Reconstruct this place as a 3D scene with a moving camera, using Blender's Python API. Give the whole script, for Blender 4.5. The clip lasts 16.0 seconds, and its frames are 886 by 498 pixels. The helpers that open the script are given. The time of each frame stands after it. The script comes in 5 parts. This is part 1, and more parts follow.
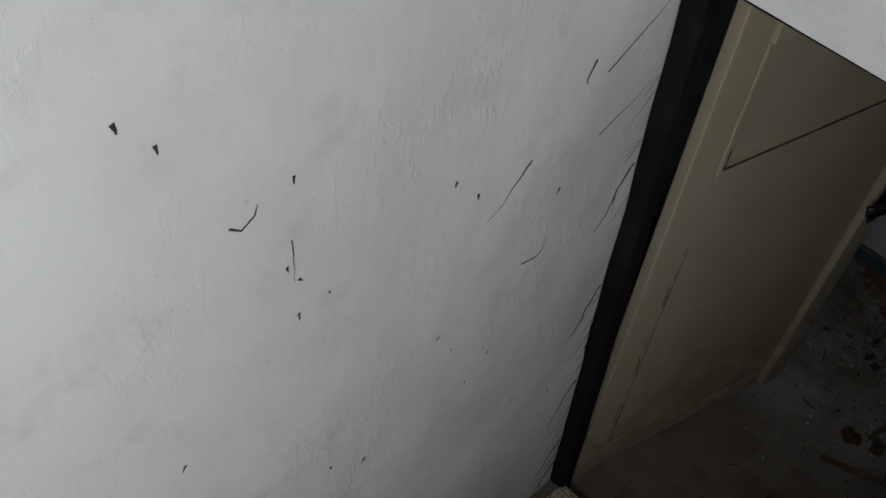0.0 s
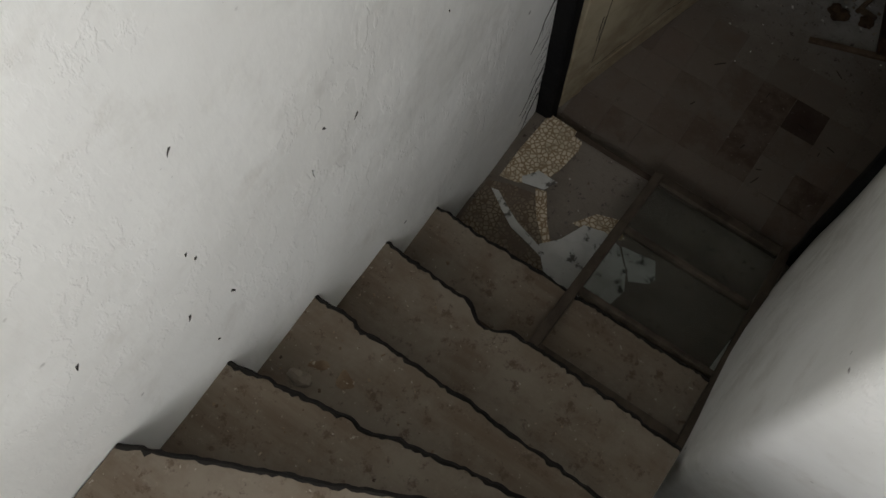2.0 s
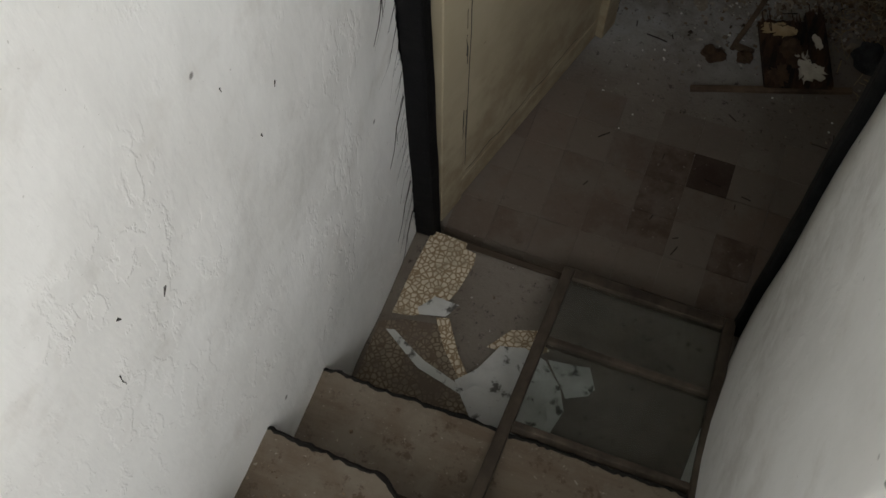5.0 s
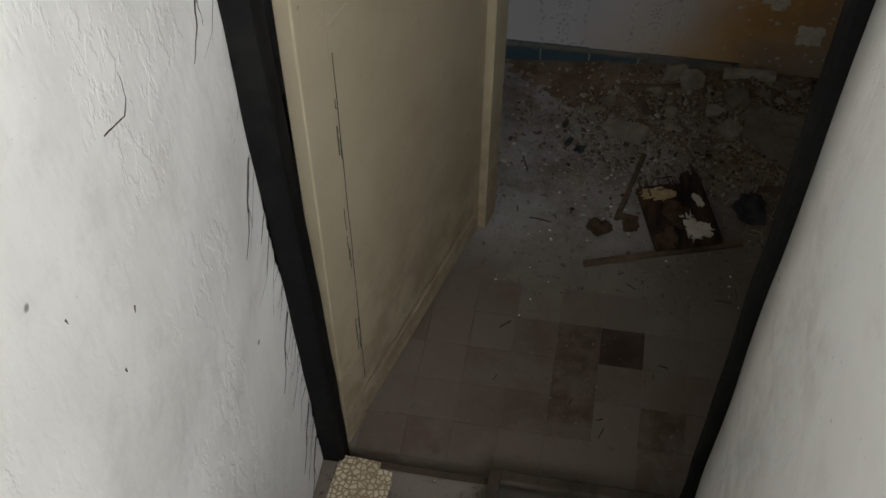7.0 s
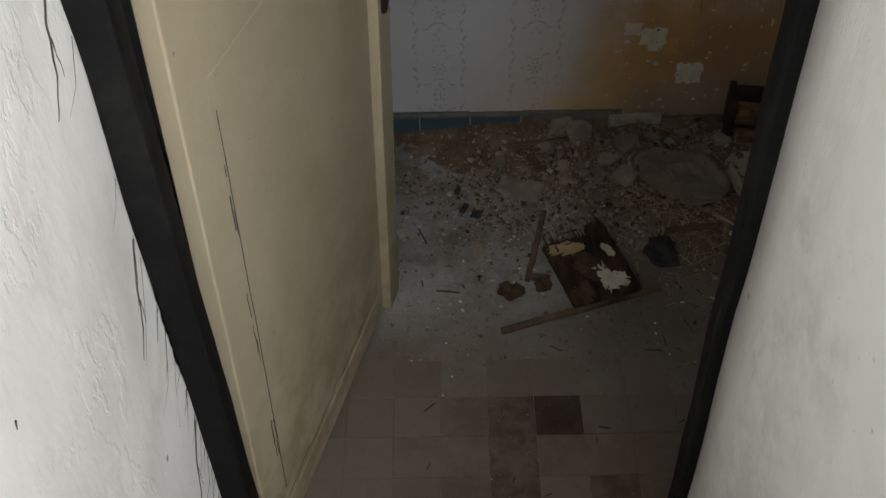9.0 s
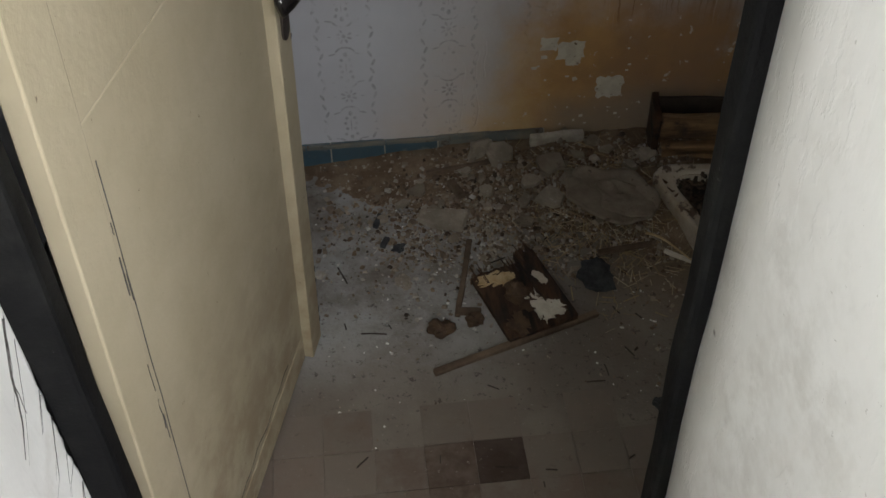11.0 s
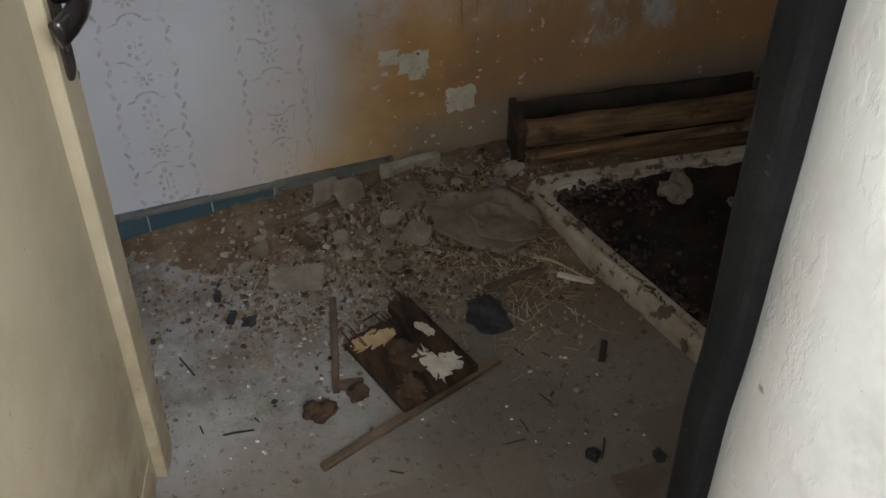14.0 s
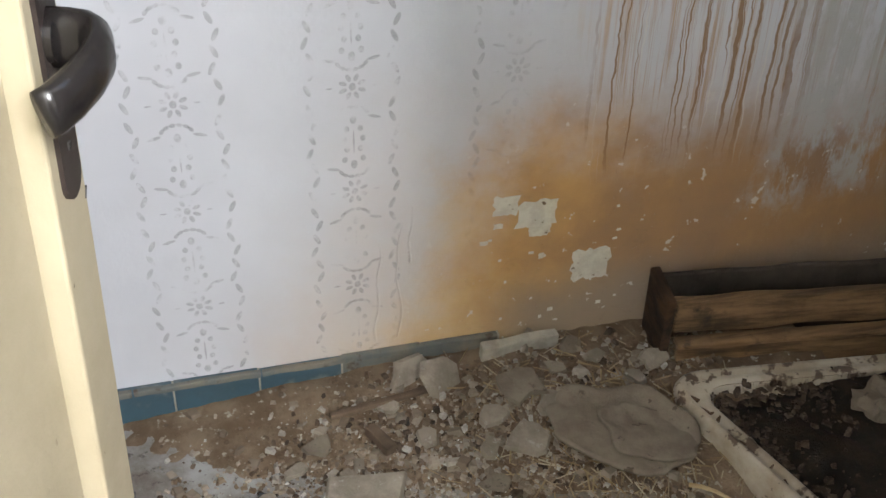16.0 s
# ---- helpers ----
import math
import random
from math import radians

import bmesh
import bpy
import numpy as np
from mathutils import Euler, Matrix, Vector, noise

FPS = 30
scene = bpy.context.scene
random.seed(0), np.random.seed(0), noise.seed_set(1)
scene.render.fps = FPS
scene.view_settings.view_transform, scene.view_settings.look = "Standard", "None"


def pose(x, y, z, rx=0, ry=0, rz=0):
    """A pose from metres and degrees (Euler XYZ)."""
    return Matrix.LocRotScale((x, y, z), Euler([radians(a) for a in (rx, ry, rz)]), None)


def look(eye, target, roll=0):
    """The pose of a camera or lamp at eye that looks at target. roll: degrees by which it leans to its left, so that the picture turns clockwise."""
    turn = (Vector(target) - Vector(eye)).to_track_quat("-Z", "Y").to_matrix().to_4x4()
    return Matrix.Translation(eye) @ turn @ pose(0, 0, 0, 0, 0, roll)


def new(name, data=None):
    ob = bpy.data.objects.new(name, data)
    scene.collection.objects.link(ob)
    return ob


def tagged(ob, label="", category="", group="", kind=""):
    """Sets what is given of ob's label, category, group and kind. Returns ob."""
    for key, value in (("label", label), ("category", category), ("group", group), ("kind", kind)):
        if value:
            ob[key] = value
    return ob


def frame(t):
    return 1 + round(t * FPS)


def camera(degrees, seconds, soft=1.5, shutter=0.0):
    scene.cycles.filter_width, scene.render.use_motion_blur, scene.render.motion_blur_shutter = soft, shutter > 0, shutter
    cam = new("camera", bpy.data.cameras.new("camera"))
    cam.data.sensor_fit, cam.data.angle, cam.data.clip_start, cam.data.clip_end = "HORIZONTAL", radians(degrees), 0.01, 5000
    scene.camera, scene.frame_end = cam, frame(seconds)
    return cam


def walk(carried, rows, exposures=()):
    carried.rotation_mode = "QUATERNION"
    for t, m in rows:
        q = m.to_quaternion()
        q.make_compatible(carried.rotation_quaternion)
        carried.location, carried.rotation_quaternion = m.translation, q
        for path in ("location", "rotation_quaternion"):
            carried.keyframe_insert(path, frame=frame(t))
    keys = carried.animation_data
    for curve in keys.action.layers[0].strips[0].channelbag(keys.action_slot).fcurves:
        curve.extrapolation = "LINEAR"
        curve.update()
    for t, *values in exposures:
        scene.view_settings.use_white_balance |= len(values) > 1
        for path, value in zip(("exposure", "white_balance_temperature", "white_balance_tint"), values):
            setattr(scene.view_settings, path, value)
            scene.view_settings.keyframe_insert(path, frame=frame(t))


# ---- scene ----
cam = camera(45.6, 16.0, soft=1.5)
PATH = [
    (0, (-0.196, 0.132, 2.915), (-1.02, 1.051, 1.341), 3.9),
    (0.5, (-0.228, 0.15, 2.853), (-0.989, 0.99, 1.205), 2.8),
    (1, (-0.238, 0.187, 2.758), (-0.858, 0.993, 1.036), 3.1),
    (1.5, (-0.265, 0.151, 2.688), (-0.723, 0.763, 0.841), 1.0),
    (2, (-0.309, 0.124, 2.696), (-0.69, 0.7, 0.819), 1.3),
    (2.5, (-0.363, 0.172, 2.68), (-0.711, 0.788, 0.809), 2.6),
    (3, (-0.378, 0.218, 2.643), (-0.695, 0.847, 0.771), 1.9),
    (3.2, (-0.376, 0.24, 2.622), (-0.662, 0.86, 0.742), 1.6),
    (5.5, (-0.324, 0.322, 2.274), (-0.687, 1.293, 0.564), -2.7),
    (6, (-0.34, 0.312, 2.235), (-0.654, 1.431, 0.607), -2.4),
    (6.5, (-0.38, 0.32, 2.24), (-0.664, 1.51, 0.658), -1.9),
    (7, (-0.358, 0.383, 2.185), (-0.614, 1.609, 0.626), -2.1),
    (7.5, (-0.352, 0.434, 2.141), (-0.559, 1.731, 0.633), -2.0),
    (8, (-0.382, 0.408, 2.079), (-0.51, 1.771, 0.621), -2.5),
    (10.5, (-0.495, 0.575, 1.925), (-0.428, 1.982, 0.505), -0.4),
    (11, (-0.462, 0.603, 1.892), (-0.328, 2.019, 0.486), -1.0),
    (11.5, (-0.448, 0.668, 1.831), (-0.174, 2.084, 0.446), -0.8),
    (12, (-0.477, 0.696, 1.779), (-0.114, 2.09, 0.392), -1.2),
    (12.5, (-0.463, 0.741, 1.76), (-0.08, 2.132, 0.377), -1.8),
    (13, (-0.415, 0.813, 1.708), (0.031, 2.206, 0.344), -1.2),
    (13.5, (-0.457, 0.876, 1.631), (0.051, 2.251, 0.272), -1.2),
    (14, (-0.504, 0.935, 1.629), (-0.028, 2.323, 0.27), -0.7),
    (14.5, (-0.488, 1.01, 1.562), (-0.042, 2.437, 0.234), -0.3),
    (15, (-0.517, 1.137, 1.482), (-0.077, 2.559, 0.146), 0.3),
    (15.5, (-0.499, 1.249, 1.393), (-0.11, 2.762, 0.143), -0.2),
    (16, (-0.504, 1.441, 1.297), (-0.028, 3.024, 0.171), 1.7),
]
walk(cam, [(t, look(eye, target, roll)) for t, eye, target, roll in PATH],
     exposures=[(0.0, -1.58, 6150, 10), (1.0, -1.2, 6350, 10), (2.0, -0.98, 6500, 10), (3.0, -0.88, 6500, 10), (5.5, -0.2, 6500, 10), (7.0, 0.0, 6500, 10),
                (8.0, 0.25, 6500, 10), (10.5, 0.88, 6500, 10), (12.0, 1.25, 6050, 10), (12.5, 1.2, 6050, 10), (13.5, 1.35, 5950, 10), (14.0, 1.75, 6250, 10),
                (14.5, 2.4, 6600, 10), (15.0, 2.75, 6600, 10), (15.5, 3.0, 6200, 10), (16.0, 3.1, 6300, 10)])

import bmesh
import random
from math import sin, cos, pi, hypot, atan2
from mathutils import noise

rng = random.Random(7)

# ---- light: daylight from the stairwell window ----
world = bpy.data.worlds.new("sky")
scene.world = world
world.use_nodes = True
wn = world.node_tree.nodes
sky = wn.new("ShaderNodeTexSky")
sky.sky_type = "NISHITA"
sky.sun_disc = False
sky.sun_elevation = 0.7
sky.sun_rotation = 0.4
world.node_tree.links.new(sky.outputs["Color"], wn["Background"].inputs["Color"])
wn["Background"].inputs["Strength"].default_value = 0.12

sun_data = bpy.data.lights.new("sun", "SUN")
sun_data.energy = 0.8
sun_data.angle = radians(15)
sun_data.color = (1.0, 0.96, 0.9)
sun = new("sun", sun_data)
sun.matrix_world = look((0, 4, 8), (0, 0, 0))

WIN = (-0.15, 1.40, 2.35, 3.75)  # x0, x1, z0, z1 of the stairwell window
BACK = -1.10
lamp_data = bpy.data.lights.new("window_daylight", "AREA")
lamp_data.shape = "RECTANGLE"
lamp_data.size, lamp_data.size_y = WIN[1] - WIN[0] - 0.04, WIN[3] - WIN[2] - 0.04
lamp_data.energy = 90
lamp_data.color = (0.97, 0.97, 0.97)
lamp = new("window_daylight", lamp_data)
lamp.matrix_world = look(((WIN[0] + WIN[1]) / 2, BACK - 0.03, (WIN[2] + WIN[3]) / 2), ((WIN[0] + WIN[1]) / 2, 3, (WIN[2] + WIN[3]) / 2 - 0.3))


# ---- materials ----
class Nodes:
    """Short hand for a node tree."""

    def __init__(self, name):
        self.mat = bpy.data.materials.new(name)
        self.mat.use_nodes = True
        self.tree = self.mat.node_tree
        self.bsdf = self.tree.nodes["Principled BSDF"]
        self.coord = self.add("ShaderNodeNewGeometry").outputs["Position"]

    def add(self, kind):
        return self.tree.nodes.new(kind)

    def put(self, socket, value):
        if isinstance(value, bpy.types.NodeSocket):
            self.tree.links.new(value, socket)
        elif isinstance(value, tuple) and len(value) == 3 and socket.type == "RGBA":
            socket.default_value = (*value, 1)
        else:
            socket.default_value = value

    def noise(self, scale, detail=4, rough=0.6, stretch=None):
        n = self.add("ShaderNodeTexNoise")
        n.inputs["Scale"].default_value = scale
        n.inputs["Detail"].default_value = detail
        n.inputs["Roughness"].default_value = rough
        src = self.coord
        if stretch:
            m = self.add("ShaderNodeMapping")
            m.inputs["Scale"].default_value = stretch
            self.put(m.inputs["Vector"], src)
            src = m.outputs["Vector"]
        self.put(n.inputs["Vector"], src)
        return n.outputs["Fac"]

    def voronoi(self, scale, feature="F1"):
        n = self.add("ShaderNodeTexVoronoi")
        n.feature = feature
        n.inputs["Scale"].default_value = scale
        self.put(n.inputs["Vector"], self.coord)
        return n.outputs["Distance"]

    def math(self, op, a, b=0.0):
        n = self.add("ShaderNodeMath")
        n.operation = op
        self.put(n.inputs[0], a)
        self.put(n.inputs[1], b)
        return n.outputs[0]

    def step(self, v, lo, hi):
        """0 below lo, 1 above hi, smooth between."""
        n = self.add("ShaderNodeMapRange")
        n.interpolation_type = "SMOOTHSTEP"
        self.put(n.inputs["Value"], v)
        if lo < hi:
            n.inputs["From Min"].default_value, n.inputs["From Max"].default_value = lo, hi
        else:
            n.inputs["From Min"].default_value, n.inputs["From Max"].default_value = hi, lo
            n.inputs["To Min"].default_value, n.inputs["To Max"].default_value = 1, 0
        return n.outputs["Result"]

    def mix(self, fac, a, b):
        n = self.add("ShaderNodeMix")
        n.data_type = "RGBA"
        self.put(n.inputs["Factor"], fac)
        self.put(n.inputs[6], a)
        self.put(n.inputs[7], b)
        return n.outputs[2]

    def xyz(self):
        n = self.add("ShaderNodeSeparateXYZ")
        self.put(n.inputs[0], self.coord)
        return n.outputs

    def random(self):
        return self.add("ShaderNodeObjectInfo").outputs["Random"]

    def island(self):
        return self.add("ShaderNodeNewGeometry").outputs["Random Per Island"]

    def bump(self, height, strength, distance=0.01):
        n = self.add("ShaderNodeBump")
        n.inputs["Strength"].default_value = strength
        n.inputs["Distance"].default_value = distance
        self.put(n.inputs["Height"], height)
        self.put(self.bsdf.inputs["Normal"], n.outputs["Normal"])

    def done(self, colour, rough=0.8, metal=0.0, spec=0.3):
        self.put(self.bsdf.inputs["Base Color"], colour)
        self.put(self.bsdf.inputs["Roughness"], rough)
        self.bsdf.inputs["Metallic"].default_value = metal
        self.bsdf.inputs["Specular IOR Level"].default_value = spec
        return self.mat


def ramp(n, v, *stops):
    """Colours over v: pairs of (place, rgb)."""
    r = n.add("ShaderNodeValToRGB")
    els = r.color_ramp.elements
    while len(els) < len(stops):
        els.new(0.5)
    for e, (p, c) in zip(els, stops):
        e.position, e.color = p, (*c, 1)
    n.put(r.inputs["Fac"], v)
    return r.outputs["Color"]


def plaster(name, relief):
    n = Nodes(name)
    big, fine = n.noise(2.2, 5), n.noise(45, 6, 0.7)
    smear = n.noise(7, 5, 0.65)
    col = n.mix(n.step(big, 0.35, 0.7), (0.84, 0.84, 0.82), (0.75, 0.745, 0.72))
    col = n.mix(n.math("MULTIPLY", n.step(smear, 0.52, 0.75), 0.55), col, (0.64, 0.62, 0.58))
    # greyish damp blooms and pale scuffs
    bloom = n.math("MULTIPLY", n.step(n.noise(1.3, 6, 0.7), 0.52, 0.66), n.step(n.noise(16, 5, 0.7), 0.38, 0.62))
    col = n.mix(n.math("MULTIPLY", bloom, 0.5), col, (0.56, 0.545, 0.51))
    spots = n.math("MULTIPLY", n.step(n.voronoi(11), 0.075, 0.03), n.step(n.noise(4.3, 2), 0.54, 0.6))
    col = n.mix(n.math("MULTIPLY", spots, 0.8), col, (0.12, 0.11, 0.10))
    flecks = n.step(n.noise(120, 3, 0.5), 0.72, 0.77)
    col = n.mix(n.math("MULTIPLY", flecks, 0.4), col, (0.3, 0.28, 0.25))
    # trowel drags run downwards; old coats stand proud where they have not flaked
    drag = n.noise(1.0, 5, 0.6, (30, 30, 9))
    h = n.math("ADD", n.math("MULTIPLY", n.noise(9, 4, 0.5), 0.9), n.math("MULTIPLY", fine, 0.07))
    h = n.math("ADD", h, n.math("MULTIPLY", n.step(drag, 0.42, 0.62), 0.05))
    peel = n.math("MULTIPLY", n.step(n.noise(1.0, 5, 0.6, (26, 26, 13)), 0.50, 0.57), n.step(n.noise(3.1, 3), 0.46, 0.58))
    h = n.math("ADD", h, n.math("MULTIPLY", peel, 0.22))
    col = n.mix(n.math("MULTIPLY", peel, 0.25), col, (0.86, 0.85, 0.83))
    n.bump(h, relief, 0.012)
    return n.done(col, 0.92, spec=0.15)


def wallpaper():
    n = Nodes("damp_stained_wallpaper")
    x, y, z = n.xyz()
    wob, wob2 = n.noise(3.2, 6, 0.62), n.noise(13, 5, 0.7)
    w = n.math("ADD", n.math("MULTIPLY", n.math("SUBTRACT", wob, 0.5), 0.40), n.math("MULTIPLY", n.math("SUBTRACT", wob2, 0.5), 0.14))
    paper = n.mix(n.step(n.noise(2.1, 4), 0.3, 0.7), (0.57, 0.575, 0.60), (0.50, 0.50, 0.52))
    across = n.math("ADD", n.math("SUBTRACT", x, n.math("MULTIPLY", z, 0.45)), w)
    damp = n.step(across, -0.62, -0.12)
    up = n.math("ADD", z, n.math("MULTIPLY", w, -0.8))
    drip_n = n.noise(1.0, 6, 0.75, (48, 1, 1.3))
    drip_f = n.noise(1.0, 4, 0.7, (120, 1, 1.8))
    low = n.step(up, 0.60, 0.34)
    core = n.math("MULTIPLY", n.step(across, -0.42, -0.04), low)
    drips = n.math("MULTIPLY", n.math("MULTIPLY", n.step(n.math("ADD", n.math("MULTIPLY", drip_n, 0.75), n.math("MULTIPLY", drip_f, 0.35)), 0.50, 0.66),
                                     n.step(n.math("ADD", x, n.math("MULTIPLY", w, 0.35)), 0.14, 0.24)), n.step(z, 1.5, 0.5))
    stain = n.math("MAXIMUM", core, n.math("MULTIPLY", drips, 0.80))
    stain = n.math("MAXIMUM", stain, n.math("MULTIPLY", n.math("MULTIPLY", damp, n.step(up, 0.75, 0.15)), 0.46))
    tone = n.math("ADD", n.math("MULTIPLY", n.noise(5, 5, 0.6), 0.8), n.math("MULTIPLY", n.step(x, -0.2, 0.5), 0.35))
    rust = ramp(n, tone, (0.30, (0.60, 0.41, 0.20)), (0.48, (0.51, 0.30, 0.115)), (0.66, (0.37, 0.215, 0.10)), (0.90, (0.29, 0.18, 0.105)))
    grey_low = n.math("MULTIPLY", n.step(n.math("ADD", z, n.math("MULTIPLY", w, 0.4)), 0.22, 0.08), n.step(x, -0.05, 0.12))
    rust = n.mix(n.math("MULTIPLY", grey_low, 0.75), rust, (0.27, 0.23, 0.18))
    col = n.mix(stain, paper, rust)
    # brown water runs, wavering on their way down from above
    sway = n.math("ADD", x, n.math("MULTIPLY", n.math("SUBTRACT", n.noise(14, 3, 0.6), 0.5), 0.022))
    runs_at = n.add("ShaderNodeCombineXYZ")
    n.put(runs_at.inputs[0], n.math("MULTIPLY", sway, 105.0))
    n.put(runs_at.inputs[2], n.math("MULTIPLY", z, 1.1))
    runs_n = n.add("ShaderNodeTexNoise")
    runs_n.inputs["Scale"].default_value = 1.0
    runs_n.inputs["Detail"].default_value = 3
    n.put(runs_n.inputs["Vector"], runs_at.outputs[0])
    span = n.math("MULTIPLY", n.step(n.math("ADD", x, n.math("MULTIPLY", w, 0.2)), 0.17, 0.22), n.step(x, 0.66, 0.52))
    span = n.math("MULTIPLY", span, n.step(n.math("ADD", z, n.math("MULTIPLY", w, 0.6)), 0.34, 0.52))
    dark_runs = n.math("MULTIPLY", n.step(runs_n.outputs["Fac"], 0.56, 0.61), span)
    col = n.mix(n.math("MULTIPLY", dark_runs, 0.85), col, (0.23, 0.12, 0.045))
    pale_runs = n.math("MULTIPLY", n.step(runs_n.outputs["Fac"], 0.37, 0.33), span)
    col = n.mix(n.math("MULTIPLY", pale_runs, 0.55), col, (0.60, 0.56, 0.50))
    # bare plaster streaks where the paper has washed off
    bare = n.math("MULTIPLY", n.step(n.math("ADD", x, n.math("MULTIPLY", w, 0.8)), 0.50, 0.60), n.step(n.math("ADD", x, n.math("MULTIPLY", w, 0.8)), 0.86, 0.74))
    bare = n.math("MULTIPLY", n.math("MULTIPLY", bare, n.step(n.math("ADD", z, n.math("MULTIPLY", w, 0.8)), 0.24, 0.32)), n.step(n.noise(1.0, 6, 0.75, (22, 1, 7)), 0.40, 0.56))
    col = n.mix(n.math("MULTIPLY", bare, 0.85), col, (0.43, 0.42, 0.40))
    flakes = n.math("MULTIPLY", n.step(n.noise(34, 3, 0.6), 0.66, 0.69), core)
    col = n.mix(n.math("MULTIPLY", flakes, 0.75), col, (0.62, 0.57, 0.49))
    n.bump(n.math("ADD", n.math("MULTIPLY", n.noise(30, 6, 0.7), 0.5), n.math("MULTIPLY", n.noise(6, 4), 0.9)), 0.35, 0.008)
    return n.done(col, 0.85, spec=0.2)


def print_ink():
    n = Nodes("faded_wallpaper_print")
    x, y, z = n.xyz()
    worn = n.step(n.noise(22, 5, 0.7), 0.62, 0.40)
    away = n.math("MULTIPLY", n.step(n.math("SUBTRACT", x, n.math("MULTIPLY", z, 0.4)), -0.10, -0.32), 0.85)
    away = n.math("ADD", away, 0.12)
    clear = n.add("ShaderNodeBsdfTransparent")
    m = n.add("ShaderNodeMixShader")
    n.put(m.inputs[0], n.math("MULTIPLY", n.math("MULTIPLY", worn, away), 0.30))
    n.put(m.inputs[1], clear.outputs[0])
    n.put(m.inputs[2], n.bsdf.outputs[0])
    n.put(n.tree.nodes["Material Output"].inputs["Surface"], m.outputs[0])
    return n.done((0.42, 0.36, 0.345), 0.8)


def grained(name, light, dark, stretch, rough=0.75, bump=0.4, dirt=None, dirt_at=(0.5, 0.65), spec=0.3):
    """Wood with its grain along the least stretched axis."""
    n = Nodes(name)
    g = n.noise(1.0, 6, 0.65, stretch)
    col = n.mix(n.step(g, 0.32, 0.68), dark, light)
    if dirt:
        col = n.mix(n.step(n.noise(9, 5, 0.7), *dirt_at), col, dirt)
    n.bump(g, bump, 0.006)
    return n.done(col, rough, spec=spec)


def mottled(name, a, b, scale, rough=0.85, bump=0.4, spots=None, spot_at=(0.62, 0.68), spot_scale=60, spec=0.25, vary=False):
    n = Nodes(name)
    col = n.mix(n.step(n.noise(scale, 5, 0.65), 0.35, 0.65), a, b)
    if vary:
        col = n.mix(n.math("MULTIPLY", n.random(), 0.6), col, b)
    if spots:
        col = n.mix(n.step(n.noise(spot_scale, 4, 0.6), *spot_at), col, spots)
    n.bump(n.math("ADD", n.noise(scale * 4, 6, 0.7), n.math("MULTIPLY", n.noise(scale * 14, 3), 0.3)), bump, 0.006)
    return n.done(col, rough, spec=spec)


def concrete_floor():
    n = Nodes("dusty_screed")
    x, y, z = n.xyz()
    big = n.noise(2.6, 5, 0.6)
    col = n.mix(n.step(big, 0.35, 0.65), (0.135, 0.112, 0.09), (0.19, 0.166, 0.14))
    ash = n.math("MULTIPLY", n.step(y, 2.02, 2.3), n.step(x, 0.05, -0.3))
    col = n.mix(n.math("MULTIPLY", ash, n.step(n.noise(6, 6, 0.7), 0.30, 0.65)), col, (0.30, 0.295, 0.28))
    rot = n.math("MULTIPLY", n.step(x, -0.02, 0.3), n.step(y, 2.0, 2.4))
    col = n.mix(n.math("MULTIPLY", rot, 0.8), col, (0.16, 0.115, 0.072))
    grit = n.step(n.noise(120, 6, 0.8), 0.60, 0.72)
    col = n.mix(n.math("MULTIPLY", grit, 0.5), col, (0.42, 0.40, 0.36))
    dark = n.step(n.noise(46, 6, 0.75), 0.56, 0.66)
    col = n.mix(n.math("MULTIPLY", dark, 0.8), col, (0.05, 0.04, 0.032))
    n.bump(n.math("ADD", n.noise(24, 6, 0.7), n.math("MULTIPLY", n.noise(110, 4), 0.5)), 0.6, 0.006)
    return n.done(col, 0.9, spec=0.2)


def tile_mat():
    n = Nodes("worn_floor_tile")
    base = ramp(n, n.random(), (0.0, (0.12, 0.088, 0.066)), (0.40, (0.145, 0.117, 0.093)), (0.66, (0.09, 0.062, 0.046)), (0.84, (0.18, 0.15, 0.122)), (1.0, (0.11, 0.075, 0.055)))
    base = n.mix(n.step(n.noise(5, 6, 0.7), 0.38, 0.64), base, (0.135, 0.112, 0.09))
    base = n.mix(n.math("MULTIPLY", n.step(n.noise(17, 6, 0.75), 0.46, 0.64), 0.4), base, (0.15, 0.125, 0.10))
    base = n.mix(n.math("MULTIPLY", n.step(n.noise(110, 6, 0.8), 0.61, 0.72), 0.45), base, (0.40, 0.37, 0.33))
    base = n.mix(n.math("MULTIPLY", n.step(n.noise(28, 5, 0.7), 0.60, 0.72), 0.5), base, (0.06, 0.045, 0.035))
    n.bump(n.noise(40, 6, 0.7), 0.4, 0.004)
    return n.done(base, 0.75, spec=0.3)


def debris_mat(name, *stops):
    n = Nodes(name)
    col = ramp(n, n.island(), *stops)
    col = n.mix(n.math("MULTIPLY", n.step(n.noise(60, 5, 0.7), 0.4, 0.7), 0.5), col, (0.16, 0.12, 0.085))
    return n.done(col, 0.95, spec=0.15)


